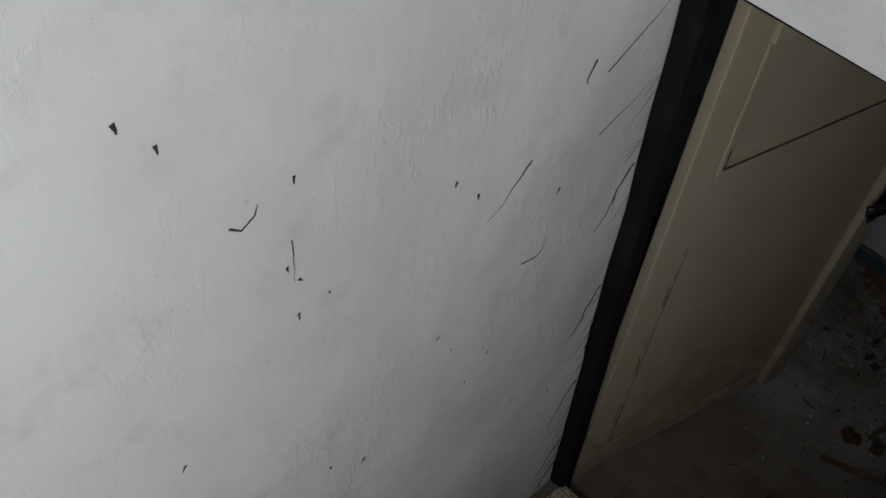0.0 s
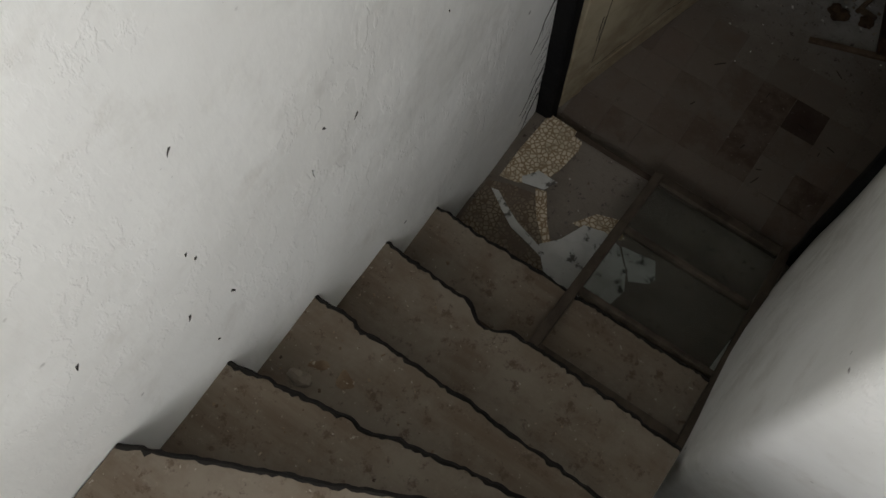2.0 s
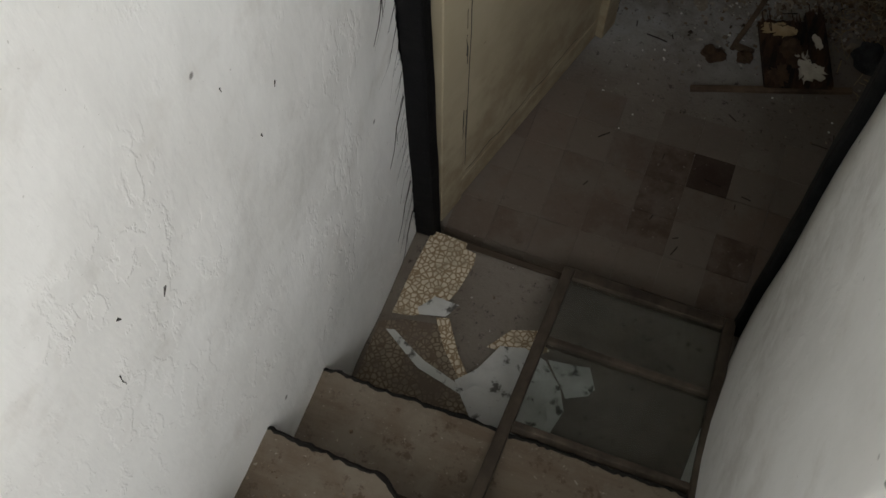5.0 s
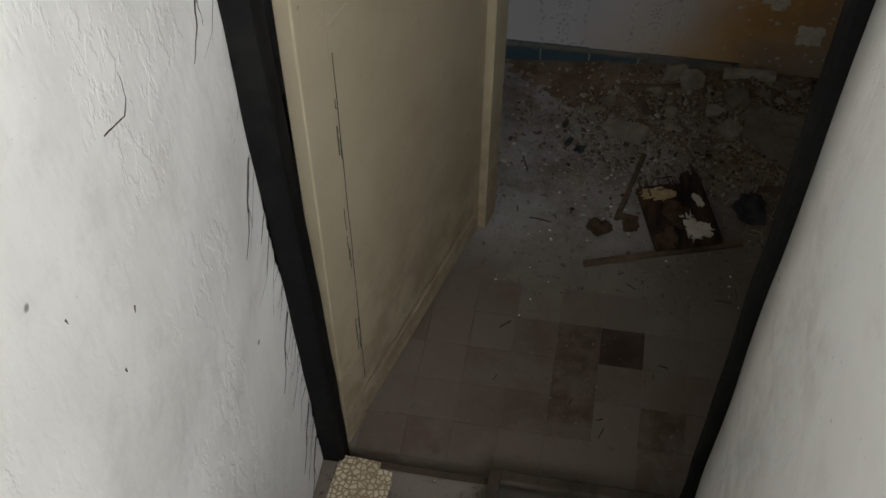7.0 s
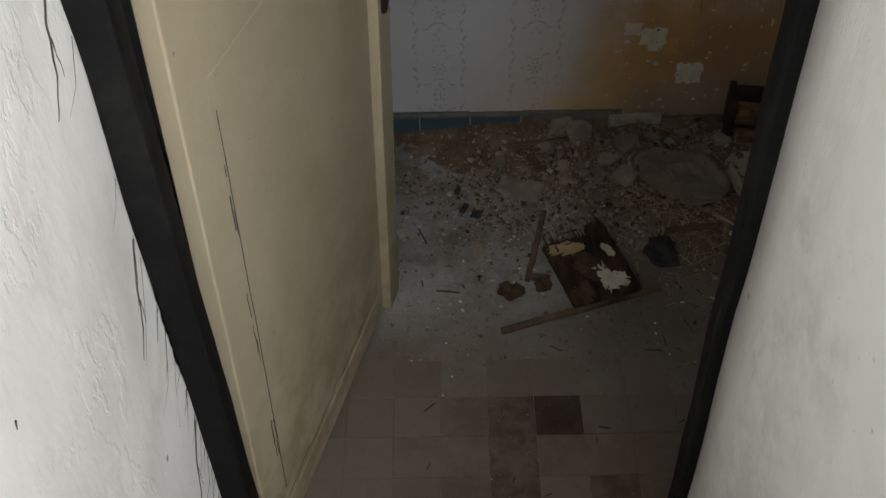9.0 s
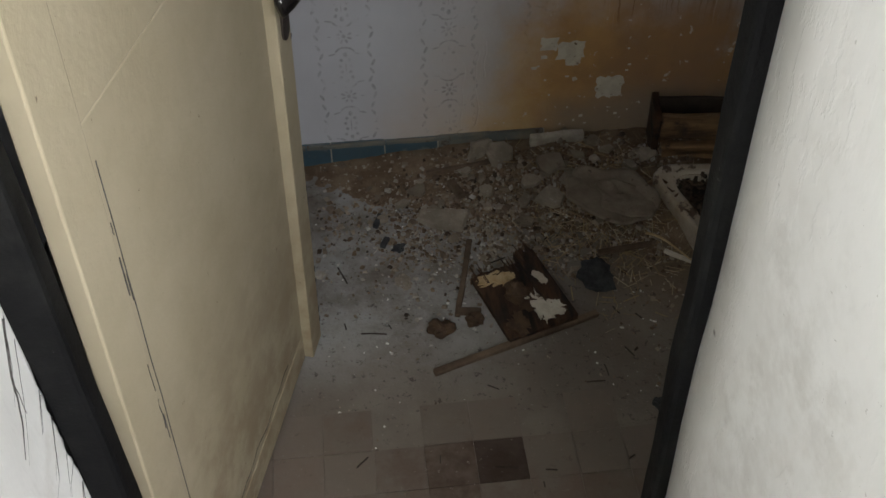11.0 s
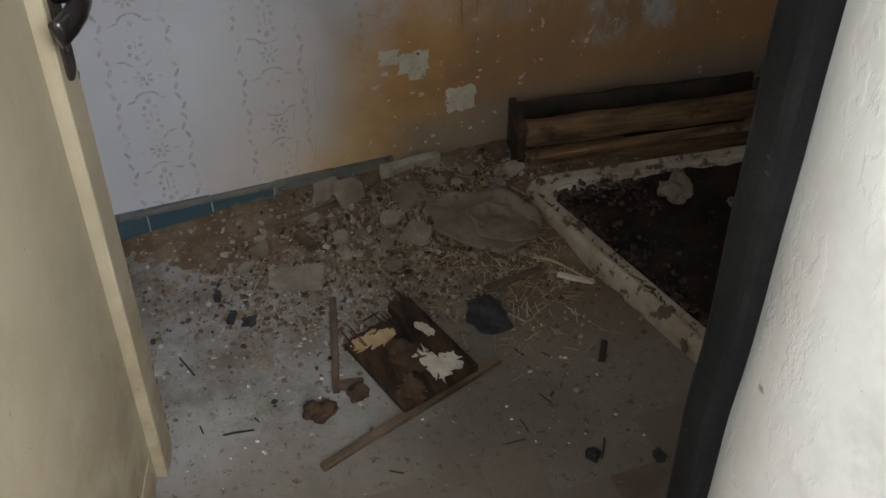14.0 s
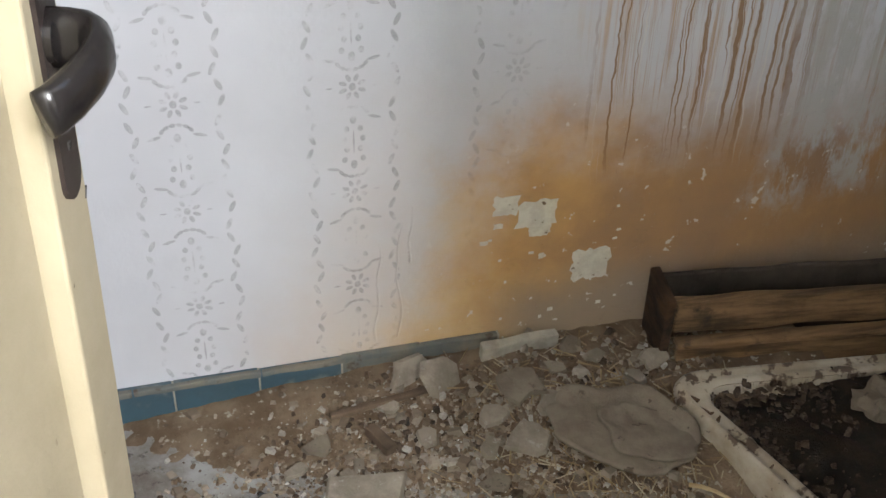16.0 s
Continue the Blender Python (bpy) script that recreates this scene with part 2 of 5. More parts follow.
def cream_paint():
    n = Nodes("old_cream_gloss_paint")
    x, y, z = n.xyz()
    big = n.noise(3, 5, 0.6)
    col = n.mix(n.step(big, 0.3, 0.7), (0.44, 0.385, 0.27), (0.38, 0.325, 0.215))
    grime = n.math("MULTIPLY", n.step(n.noise(8, 6, 0.7), 0.36, 0.62), n.step(z, 0.8, 0.0))
    col = n.mix(n.math("MULTIPLY", grime, 0.85), col, (0.24, 0.18, 0.11))
    chips = n.step(n.noise(48, 4, 0.6), 0.71, 0.74)
    col = n.mix(n.math("MULTIPLY", chips, 0.8), col, (0.12, 0.085, 0.05))
    n.bump(n.math("ADD", n.noise(60, 4, 0.6), n.math("MULTIPLY", n.noise(5, 4), 1.4)), 0.2, 0.004)
    return n.done(col, n.math("ADD", n.math("MULTIPLY", n.noise(12, 4), 0.3), 0.38), spec=0.35)


def black_paint():
    n = Nodes("black_frame_paint")
    col = n.mix(n.step(n.noise(9, 6, 0.7), 0.45, 0.75), (0.006, 0.006, 0.0065), (0.016, 0.016, 0.015))
    col = n.mix(n.math("MULTIPLY", n.step(n.noise(55, 4, 0.6), 0.70, 0.73), 0.5), col, (0.12, 0.115, 0.11))
    n.bump(n.noise(26, 6, 0.7), 0.5, 0.006)
    return n.done(col, 0.7, spec=0.15)


def tread_mat():
    n = Nodes("dusty_wooden_tread")
    g = n.noise(1.0, 6, 0.65, (3, 26, 10))
    col = n.mix(n.step(g, 0.32, 0.68), (0.12, 0.09, 0.064), (0.16, 0.128, 0.095))
    col = n.mix(n.step(n.noise(4.5, 6, 0.7), 0.42, 0.66), col, (0.18, 0.152, 0.12))
    col = n.mix(n.math("MULTIPLY", n.step(n.noise(26, 5, 0.75), 0.54, 0.66), 0.8), col, (0.075, 0.052, 0.035))
    col = n.mix(n.math("MULTIPLY", n.step(n.noise(60, 6, 0.8), 0.58, 0.70), 0.55), col, (0.24, 0.205, 0.165))
    rub = n.noise(1.0, 4, 0.6, (2.2, 5, 2))
    col = n.mix(n.math("MULTIPLY", n.step(rub, 0.50, 0.66), 0.45), col, (0.21, 0.18, 0.145))
    col = n.mix(n.math("MULTIPLY", n.step(n.noise(95, 4, 0.6), 0.66, 0.72), 0.5), col, (0.40, 0.37, 0.32))
    n.bump(n.math("ADD", g, n.noise(50, 5, 0.7)), 0.4, 0.004)
    return n.done(col, 0.88, spec=0.2)


def lino_mat():
    n = Nodes("stone_patterned_lino")
    v = n.voronoi(80, "DISTANCE_TO_EDGE")
    col = n.mix(n.step(v, 0.03, 0.22), (0.24, 0.17, 0.10), (0.56, 0.49, 0.37))
    col = n.mix(n.step(n.noise(14, 5, 0.7), 0.48, 0.72), col, (0.27, 0.22, 0.15))
    n.bump(v, 0.25, 0.002)
    return n.done(col, 0.7)


def lino_dirty():
    n = Nodes("muddy_patterned_lino")
    v = n.voronoi(80, "DISTANCE_TO_EDGE")
    col = n.mix(n.step(v, 0.03, 0.22), (0.11, 0.08, 0.05), (0.24, 0.20, 0.145))
    col = n.mix(n.step(n.noise(11, 6, 0.7), 0.40, 0.62), col, (0.13, 0.10, 0.075))
    n.bump(n.noise(40, 5, 0.7), 0.4, 0.004)
    return n.done(col, 0.85)


def dusty_glass():
    n = Nodes("dusty_window_glass")
    clear = n.add("ShaderNodeBsdfTransparent")
    clear.inputs["Color"].default_value = (0.93, 0.95, 0.94, 1)
    m = n.add("ShaderNodeMixShader")
    n.put(m.inputs[0], n.math("ADD", n.math("MULTIPLY", n.step(n.noise(7, 5, 0.65), 0.3, 0.75), 0.14), 0.05))
    n.put(m.inputs[1], clear.outputs[0])
    n.put(m.inputs[2], n.bsdf.outputs[0])
    n.put(n.tree.nodes["Material Output"].inputs["Surface"], m.outputs[0])
    return n.done((0.11, 0.10, 0.09), 0.35, spec=0.3)


PLASTER, WORN, PAPER, INK = plaster("limewashed_plaster", 0.34), plaster("smooth_limewash", 0.22), wallpaper(), print_ink()
SCREED, TILE = concrete_floor(), tile_mat()
CREAM, BLACK = cream_paint(), black_paint()
TREAD = tread_mat()
NOSE = grained("dark_worn_nosing", (0.012, 0.009, 0.007), (0.005, 0.004, 0.003), (4, 40, 40), 0.85)
RISER = grained("dark_riser_wood", (0.07, 0.05, 0.035), (0.035, 0.026, 0.018), (4, 40, 40), 0.9)
DARK_TILE = mottled("dark_red_brown_tile", (0.038, 0.023, 0.016), (0.06, 0.042, 0.032), 9, 0.7, 0.3, (0.16, 0.14, 0.12), (0.64, 0.72), 80)
BROWN_TILE = mottled("stained_brown_tile", (0.07, 0.045, 0.032), (0.12, 0.095, 0.075), 14, 0.75, 0.3, (0.24, 0.21, 0.18), (0.64, 0.72), 90)
LINO, LINO_DIRTY = lino_mat(), lino_dirty()
SHEET = mottled("mould_spotted_white_sheet", (0.50, 0.50, 0.48), (0.42, 0.42, 0.40), 6, 0.6, 0.2, (0.10, 0.095, 0.085), (0.56, 0.66), 26)
SASH = grained("grey_brown_sash_wood", (0.10, 0.078, 0.058), (0.045, 0.034, 0.025), (14, 3, 14), 0.8)
GLASS = dusty_glass()
BLUE = mottled("blue_gloss_plinth_tile", (0.048, 0.092, 0.118), (0.045, 0.078, 0.095), 12, 0.35, 0.1, (0.16, 0.17, 0.16), (0.54, 0.68), 12, 0.5)
BLUE_DIRTY = mottled("mud_coated_plinth_tile", (0.20, 0.175, 0.135), (0.13, 0.14, 0.13), 12, 0.8, 0.3, (0.10, 0.08, 0.06), (0.58, 0.7), 30)
GROUT = mottled("pale_grout", (0.42, 0.38, 0.31), (0.30, 0.27, 0.22), 30)
SOIL = mottled("damp_dark_soil", (0.012, 0.009, 0.007), (0.026, 0.017, 0.011), 18, 0.95, 1.0, (0.06, 0.04, 0.025), (0.64, 0.72), 70)
DIRT = mottled("brown_rubble_dirt", (0.12, 0.08, 0.048), (0.20, 0.145, 0.095), 14, 0.95, 1.0, (0.36, 0.32, 0.26), (0.60, 0.68), 55)
ENAMEL = mottled("stained_white_enamel", (0.42, 0.37, 0.295), (0.29, 0.235, 0.165), 11, 0.4, 0.25, (0.09, 0.058, 0.035), (0.55, 0.62), 26, 0.5)
ROTTEN = grained("rotten_plank", (0.24, 0.145, 0.07), (0.05, 0.03, 0.016), (2.5, 30, 38), 0.7, 0.7, (0.03, 0.02, 0.015), (0.52, 0.68))
CHAR = grained("charred_board", (0.075, 0.038, 0.018), (0.009, 0.007, 0.006), (34, 7, 34), 0.85, 0.8)
PALE_WOOD = mottled("exposed_pale_fibre", (0.50, 0.39, 0.23), (0.40, 0.28, 0.14), 30, 0.9, 0.6)
FLAKE = mottled("flaking_white_paint", (0.62, 0.58, 0.48), (0.52, 0.47, 0.38), 40, 0.8, 0.5, (0.15, 0.10, 0.06), (0.63, 0.7), 50)
STICKM = grained("weathered_batten", (0.15, 0.105, 0.068), (0.06, 0.04, 0.026), (9, 9, 9), 0.85)
DARKSTICK = grained("dark_stick", (0.05, 0.037, 0.028), (0.02, 0.015, 0.012), (12, 12, 12), 0.9)
SACK = mottled("mud_caked_sacking", (0.20, 0.165, 0.125), (0.145, 0.115, 0.085), 14, 0.95, 0.6, (0.09, 0.07, 0.05), (0.62, 0.7), 40)
STONE = mottled("broken_plaster_lump", (0.30, 0.26, 0.205), (0.20, 0.168, 0.13), 16, 0.95, 0.6, (0.34, 0.31, 0.27), (0.6, 0.68), 50, vary=True)
CINDER = mottled("black_cinder", (0.030, 0.032, 0.034), (0.06, 0.062, 0.064), 40, 0.9, 1.0)
RUSTY = mottled("orange_brown_crumbled_brick", (0.10, 0.062, 0.035), (0.055, 0.033, 0.02), 35, 0.9, 0.8)
BAKELITE = mottled("black_bakelite", (0.012, 0.010, 0.010), (0.02, 0.017, 0.016), 20, 0.22, 0.05, spec=0.6)
PLATE = mottled("dark_brown_escutcheon", (0.022, 0.016, 0.014), (0.04, 0.03, 0.026), 30, 0.45, 0.1)
CRACK = mottled("crack_shadow_dirt", (0.03, 0.028, 0.025), (0.09, 0.085, 0.08), 60, 0.95, 0.2)
CEIL = mottled("white_ceiling_distemper", (0.70, 0.70, 0.68), (0.62, 0.62, 0.60), 3, 0.95, 0.2)
FRAME_WHITE = mottled("white_window_paint", (0.62, 0.62, 0.60), (0.52, 0.52, 0.49), 8, 0.5, 0.1)
STRAW = debris_mat("straw_and_fibre", (0.0, (0.34, 0.26, 0.14)), (0.5, (0.22, 0.15, 0.08)), (1.0, (0.42, 0.36, 0.26)))
CRUMB = debris_mat("plaster_crumbs", (0.0, (0.44, 0.42, 0.38)), (0.25, (0.30, 0.27, 0.23)), (0.6, (0.19, 0.15, 0.11)), (1.0, (0.085, 0.06, 0.04)))
GRIT = debris_mat("brown_grit", (0.0, (0.36, 0.31, 0.25)), (0.4, (0.20, 0.145, 0.095)), (0.8, (0.10, 0.065, 0.04)), (1.0, (0.035, 0.026, 0.02)))
SHARD = debris_mat("plaster_shards", (0.0, (0.30, 0.26, 0.205)), (0.4, (0.20, 0.16, 0.12)), (0.8, (0.125, 0.092, 0.064)), (1.0, (0.36, 0.33, 0.28)))
CHARBITS = debris_mat("charred_bits", (0.0, (0.02, 0.016, 0.013)), (1.0, (0.06, 0.042, 0.028)))
WHITEGRIT = debris_mat("white_paint_flakes", (0.0, (0.74, 0.72, 0.67)), (1.0, (0.52, 0.50, 0.45)))


# ---- building helpers ----
def part(name, bm, material, parent=None, label="", smooth=False):
    mesh = bpy.data.meshes.new(name)
    bm.normal_update()
    bm.to_mesh(mesh)
    bm.free()
    mesh.materials.append(material)
    if smooth:
        mesh.polygons.foreach_set("use_smooth", [True] * len(mesh.polygons))
    ob = new(name, mesh)
    if parent:
        ob.parent = parent
    if label:
        ob["label"] = label
    return ob


def thing(name, label, category, group="", kind=""):
    return tagged(new(name), label, category, group, kind)


def box(bm, x0, x1, y0, y1, z0, z1, m=None, bevel=0.0):
    made = bmesh.ops.create_cube(bm, size=1)["verts"]
    for v in made:
        v.co = Vector((x0 + (v.co.x + 0.5) * (x1 - x0), y0 + (v.co.y + 0.5) * (y1 - y0), z0 + (v.co.z + 0.5) * (z1 - z0)))
    if bevel:
        edges = list({e for v in made for e in v.link_edges})
        got = bmesh.ops.bevel(bm, geom=edges, offset=bevel, segments=2, affect="EDGES", profile=0.5)
        made = list({v for f in got["faces"] for v in f.verts} | {v for v in made if v.is_valid})
    if m:
        for v in made:
            v.co = m @ v.co
    return made


def boxed(*args, **kw):
    bm = bmesh.new()
    box(bm, *args, **kw)
    return bm


def rough_box(size, m, cuts=3, amount=0.004, freq=18, bevel=0.003, seed=0):
    """A worn block: bevelled, cut up and made uneven."""
    bm = bmesh.new()
    sx, sy, sz = size
    box(bm, -sx / 2, sx / 2, -sy / 2, sy / 2, 0, sz, bevel=bevel)
    bmesh.ops.subdivide_edges(bm, edges=[e for e in bm.edges if e.calc_length() > max(size) / (cuts + 1)], cuts=cuts, use_grid_fill=True)
    for v in bm.verts:
        v.co += noise.noise_vector(v.co * freq + Vector((seed, seed * 2, 0))) * amount
    bm.transform(m)
    return bm


def wobble(p, amount, freq):
    return amount * (noise.noise(p * freq) + 0.5 * noise.noise(p * freq * 2.7))


def wall_grid(origin, u, v, lu, lv, nu, nv, normal, thick, amount=0.006, freq=2.5):
    """A plastered wall: an uneven front of nu x nv pieces, a flat back and sides."""
    bm = bmesh.new()
    o, u, v, nrm = Vector(origin), Vector(u), Vector(v), Vector(normal)
    rows = []
    for j in range(nv + 1):
        row = []
        for i in range(nu + 1):
            p = o + u * (lu * i / nu) + v * (lv * j / nv)
            row.append(bm.verts.new(p + nrm * wobble(p, amount, freq)))
        rows.append(row)
    for j in range(nv):
        for i in range(nu):
            bm.faces.new((rows[j][i], rows[j][i + 1], rows[j + 1][i + 1], rows[j + 1][i]))
    rim = [rows[0][i] for i in range(nu + 1)] + [rows[j][nu] for j in range(1, nv + 1)] + [rows[nv][i] for i in range(nu - 1, -1, -1)] + [rows[j][0] for j in range(nv - 1, 0, -1)]
    back = []
    for w in rim:
        p = w.co - nrm * (w.co - o).dot(nrm) - nrm * thick
        back.append(bm.verts.new(p))
    for k in range(len(rim)):
        bm.faces.new((rim[k], rim[k - 1], back[k - 1], back[k]))
    bm.faces.new(back)
    bmesh.ops.recalc_face_normals(bm, faces=bm.faces[:])
    return bm


def prism(points, z0, z1, levels=1, amount=0.0, freq=2.0):
    """An upright prism over a plan outline, its sides uneven."""
    bm = bmesh.new()
    rings = []
    for k in range(levels + 1):
        z = z0 + (z1 - z0) * k / levels
        ring = []
        for x, y in points:
            p = Vector((x, y, z))
            ring.append(bm.verts.new(p + noise.noise_vector(p * freq) * amount * Vector((1, 1, 0)).length / 1.41 if amount else p))
        rings.append(ring)
    for k in range(levels):
        for i in range(len(points)):
            bm.faces.new((rings[k][i - 1], rings[k][i], rings[k + 1][i], rings[k + 1][i - 1]))
    bm.faces.new(rings[0][::-1])
    bm.faces.new(rings[-1])
    bmesh.ops.recalc_face_normals(bm, faces=bm.faces[:])
    return bm


def tube(points, radius, sides=6, taper=1.0, flat=1.0):
    """A round bar along a line of points."""
    bm = bmesh.new()
    pts = [Vector(p) for p in points]
    rings = []
    for i, p in enumerate(pts):
        d = (pts[min(i + 1, len(pts) - 1)] - pts[max(i - 1, 0)]).normalized()
        a = d.cross(Vector((0, 0, 1)))
        if a.length < 0.1:
            a = d.cross(Vector((0, 1, 0)))
        a.normalize()
        b = a.cross(d)
        r = radius * (1 + (taper - 1) * i / max(1, len(pts) - 1))
        rings.append([bm.verts.new(p + a * cos(2 * pi * k / sides) * r + b * sin(2 * pi * k / sides) * r * flat) for k in range(sides)])
    for i in range(len(rings) - 1):
        for k in range(sides):
            bm.faces.new((rings[i][k - 1], rings[i][k], rings[i + 1][k], rings[i + 1][k - 1]))
    bm.faces.new(rings[0])
    bm.faces.new(rings[-1][::-1])
    bmesh.ops.recalc_face_normals(bm, faces=bm.faces[:])
    return bm


def lump(sx, sy, sz, m, seed, rough=0.6, sub=2):
    """A broken lump with a flat underside."""
    bm = bmesh.new()
    bmesh.ops.create_icosphere(bm, subdivisions=sub, radius=1)
    for v in bm.verts:
        k = 1 + rough * noise.noise(v.co * 1.3 + Vector((seed * 3.1, seed, 0))) + rough * 0.5 * noise.noise(v.co * 3.5 + Vector((seed, 0, seed))) + rough * 0.35 * noise.noise(v.co * 9 + Vector((seed, 1, seed)))
        v.co = Vector((v.co.x * k * sx / 2, v.co.y * k * sy / 2, max(-0.25, v.co.z * k) * sz * 0.8 + sz * 0.2))
    bm.transform(m)
    return bm


def at(x, y, z=0.0, turn=0.0, tilt=0.0, lean=0.0):
    return pose(x, y, z, tilt, lean, turn)


# ---- the setting ----
LEFT, FAR, DOORWALL, TOP = -0.865, 2.89, 1.43, 4.0
structure = dict(kind="structure")

wall_left = part("wall_left", wall_grid((LEFT, BACK, -0.1), (0, 1, 0), (0, 0, 1), DOORWALL - BACK + 0.01, TOP + 0.1, 90, 100, (1, 0, 0), 0.25, 0.007, 3.0), PLASTER, smooth=True)
tagged(wall_left, "white limewashed stairwell wall with cracks and spots", "wall", **structure)

# the stair wall turns a rounded corner into the upper hall
corner = [(-0.058, 1.43 - 0.1 * k) for k in range(7)] + [(-0.058, 0.74)]
corner += [(-0.023 - 0.035 * cos(a), 0.700 - 0.035 * sin(a)) for a in [pi / 2 * k / 6 for k in range(0, 7)]]
corner += [(0.2, 0.665), (0.6, 0.665), (1.6, 0.665), (1.6, 0.8), (0.12, 0.8), (0.12, 1.43)]
def lean_right(y, z):
    """How far the wall beside the door has come out of true."""
    return 0.004 * max(0.0, z) * max(0.0, min(1.0, (y - 0.9) / 0.5))
bm = prism(corner, -0.1, TOP, 60, 0.006, 3.0)
for v in bm.verts:
    if v.co.x < 0.05 and v.co.z < 1.15:
        v.co.x -= 0.045 * (1 - max(0, v.co.z) / 1.15) * min(1, max(0, 1.43 - v.co.y) / 0.35)
for v in bm.verts:
    if v.co.x < 0.05:
        v.co.x -= lean_right(v.co.y, v.co.z)
wall_right = part("wall_right", bm, WORN, smooth=False)
wall_right.data.polygons.foreach_set("use_smooth", [len(p.vertices) == 4 for p in wall_right.data.polygons])
tagged(wall_right, "white limewashed stair wall with a rounded corner", "wall", **structure)

# wall with the door opening: side pieces and the wall over the door
HEAD = 1.88
def door_wall_piece(name, x0, x1, z0, z1, label):
    ob = part(name, wall_grid((x0, DOORWALL, z0), (1, 0, 0), (0, 0, 1), x1 - x0, z1 - z0, 20, 20, (0, -1, 0), 0.04, 0.004, 3.0), PLASTER, smooth=False)
    return tagged(ob, label, "wall", **structure)

door_wall_piece("wall_over_door", LEFT, 0.12, HEAD, TOP, "white limewashed wall over the door opening")
door_wall_piece("wall_beside_door", -0.045, 1.7, -0.1, HEAD - 0.002, "plain wall beside the door opening")
door_wall_piece("wall_corner_pier", -1.3, LEFT - 0.003, -0.1, TOP, "plain wall pier behind the door frame")

wall_far = part("wall_far", wall_grid((-1.3, FAR, -0.05), (1, 0, 0), (0, 0, 1), 3.0, 2.45, 60, 50, (0, -1, 0), 0.2, 0.004, 2.5), PAPER, smooth=True)
tagged(wall_far, "papered wall with rust-brown damp stains and peeling patches", "wall", **structure)
wall_room_left = part("wall_room_left", boxed(-1.5, -1.3, DOORWALL, FAR, -0.05, 2.4), PAPER)
tagged(wall_room_left, "papered side wall of the small room", "wall", **structure)
wall_room_right = part("wall_room_right", boxed(1.5, 1.7, DOORWALL + 0.04, FAR, -0.05, 2.4), PAPER)
tagged(wall_room_right, "stained side wall of the small room", "wall", **structure)
tagged(part("ceiling_room", boxed(-1.5, 1.7, DOORWALL + 0.04, FAR + 0.2, 2.4, 2.5), CEIL), "white distempered ceiling of the small room", "ceiling", **structure)
tagged(part("ceiling_stairwell", boxed(-1.2, 1.8, BACK - 0.25, DOORWALL + 0.04, TOP, TOP + 0.12), CEIL), "white distempered stairwell ceiling", "ceiling", **structure)
tagged(part("wall_hall_right", boxed(1.6, 1.8, BACK, 0.8, -0.1, TOP), PLASTER), "white limewashed hall wall", "wall", **structure)

# back wall of the stairwell with its window
bm = bmesh.new()
x0, x1, z0, z1 = WIN
box(bm, -1.1, x0, BACK - 0.25, BACK, -0.1, TOP)
box(bm, x1, 1.8, BACK - 0.25, BACK, -0.1, TOP)
box(bm, x0, x1, BACK - 0.25, BACK, -0.1, z0)
box(bm, x0, x1, BACK - 0.25, BACK, z1, TOP)
tagged(part("wall_back", bm, PLASTER), "white limewashed wall with the stairwell window", "wall", **structure)
window = thing("window_1", "white painted stairwell window", "window", kind="structure")
yw = BACK - 0.16
bm = bmesh.new()
box(bm, x0, x0 + 0.05, yw - 0.05, yw, z0, z1)
box(bm, x1 - 0.05, x1, yw - 0.05, yw, z0, z1)
box(bm, x0 + 0.05, x1 - 0.05, yw - 0.05, yw, z0, z0 + 0.05)
box(bm, x0 + 0.05, x1 - 0.05, yw - 0.05, yw, z1 - 0.05, z1)
box(bm, (x0 + x1) / 2 - 0.025, (x0 + x1) / 2 + 0.025, yw - 0.05, yw, z0 + 0.05, z1 - 0.05)
part("window_frame", bm, FRAME_WHITE, window)
for k in (0, 1):
    a = x0 + 0.05 if k == 0 else (x0 + x1) / 2 + 0.025
    pane = part("pane", boxed(a, a + (x1 - x0) / 2 - 0.075, yw - 0.028, yw - 0.022, z0 + 0.05, z1 - 0.05), GLASS, window)
    pane.visible_shadow = False

# floors
floor_room = part("floor", wall_grid((-1.3, DOORWALL + 0.004, 0.0), (1, 0, 0), (0, 1, 0), 2.9, FAR - DOORWALL, 90, 60, (0, 0, 1), 0.1, 0.0025, 4.0), SCREED, smooth=True)
tagged(floor_room, "dusty grey-brown room floor with worn tiles", "floor", **structure)
LAND = 0.06
landing = part("landing", wall_grid((LEFT - 0.02, 0.92, LAND), (1, 0, 0), (0, 1, 0), 0.95, DOORWALL - 0.92, 30, 20, (0, 0, 1), 0.1, 0.001, 5.0), SCREED, smooth=True)
tagged(landing, "dusty brown landing floor at the foot of the stairs", "floor", **structure)
tagged(part("threshold", rough_box((0.74, 0.018, 0.020), at(-0.455, DOORWALL - 0.004, LAND - 0.017), 5, 0.002), RISER), "dark worn wooden door threshold", "threshold", **structure)

# ---- the stairs ----
stairs = thing("staircase", "dusty worn wooden stairs with dark splintered nosings", "stairs", kind="structure")
def edge_line(a, b, seed, notch=None, n=90):
    pts = []
    for i in range(n + 1):
        f = i / n
        p = Vector(a).lerp(Vector(b), f)
        p.y += 0.005 * noise.noise(Vector((f * 9, seed, 0))) + 0.004 * noise.noise(Vector((f * 37, seed, 4))) + 0.003 * noise.noise(Vector((f * 120, seed, 8)))
        if notch and notch[0] < f < notch[1]:
            p.y -= notch[2] * sin(pi * (f - notch[0]) / (notch[1] - notch[0]))
        pts.append(p)
    return pts

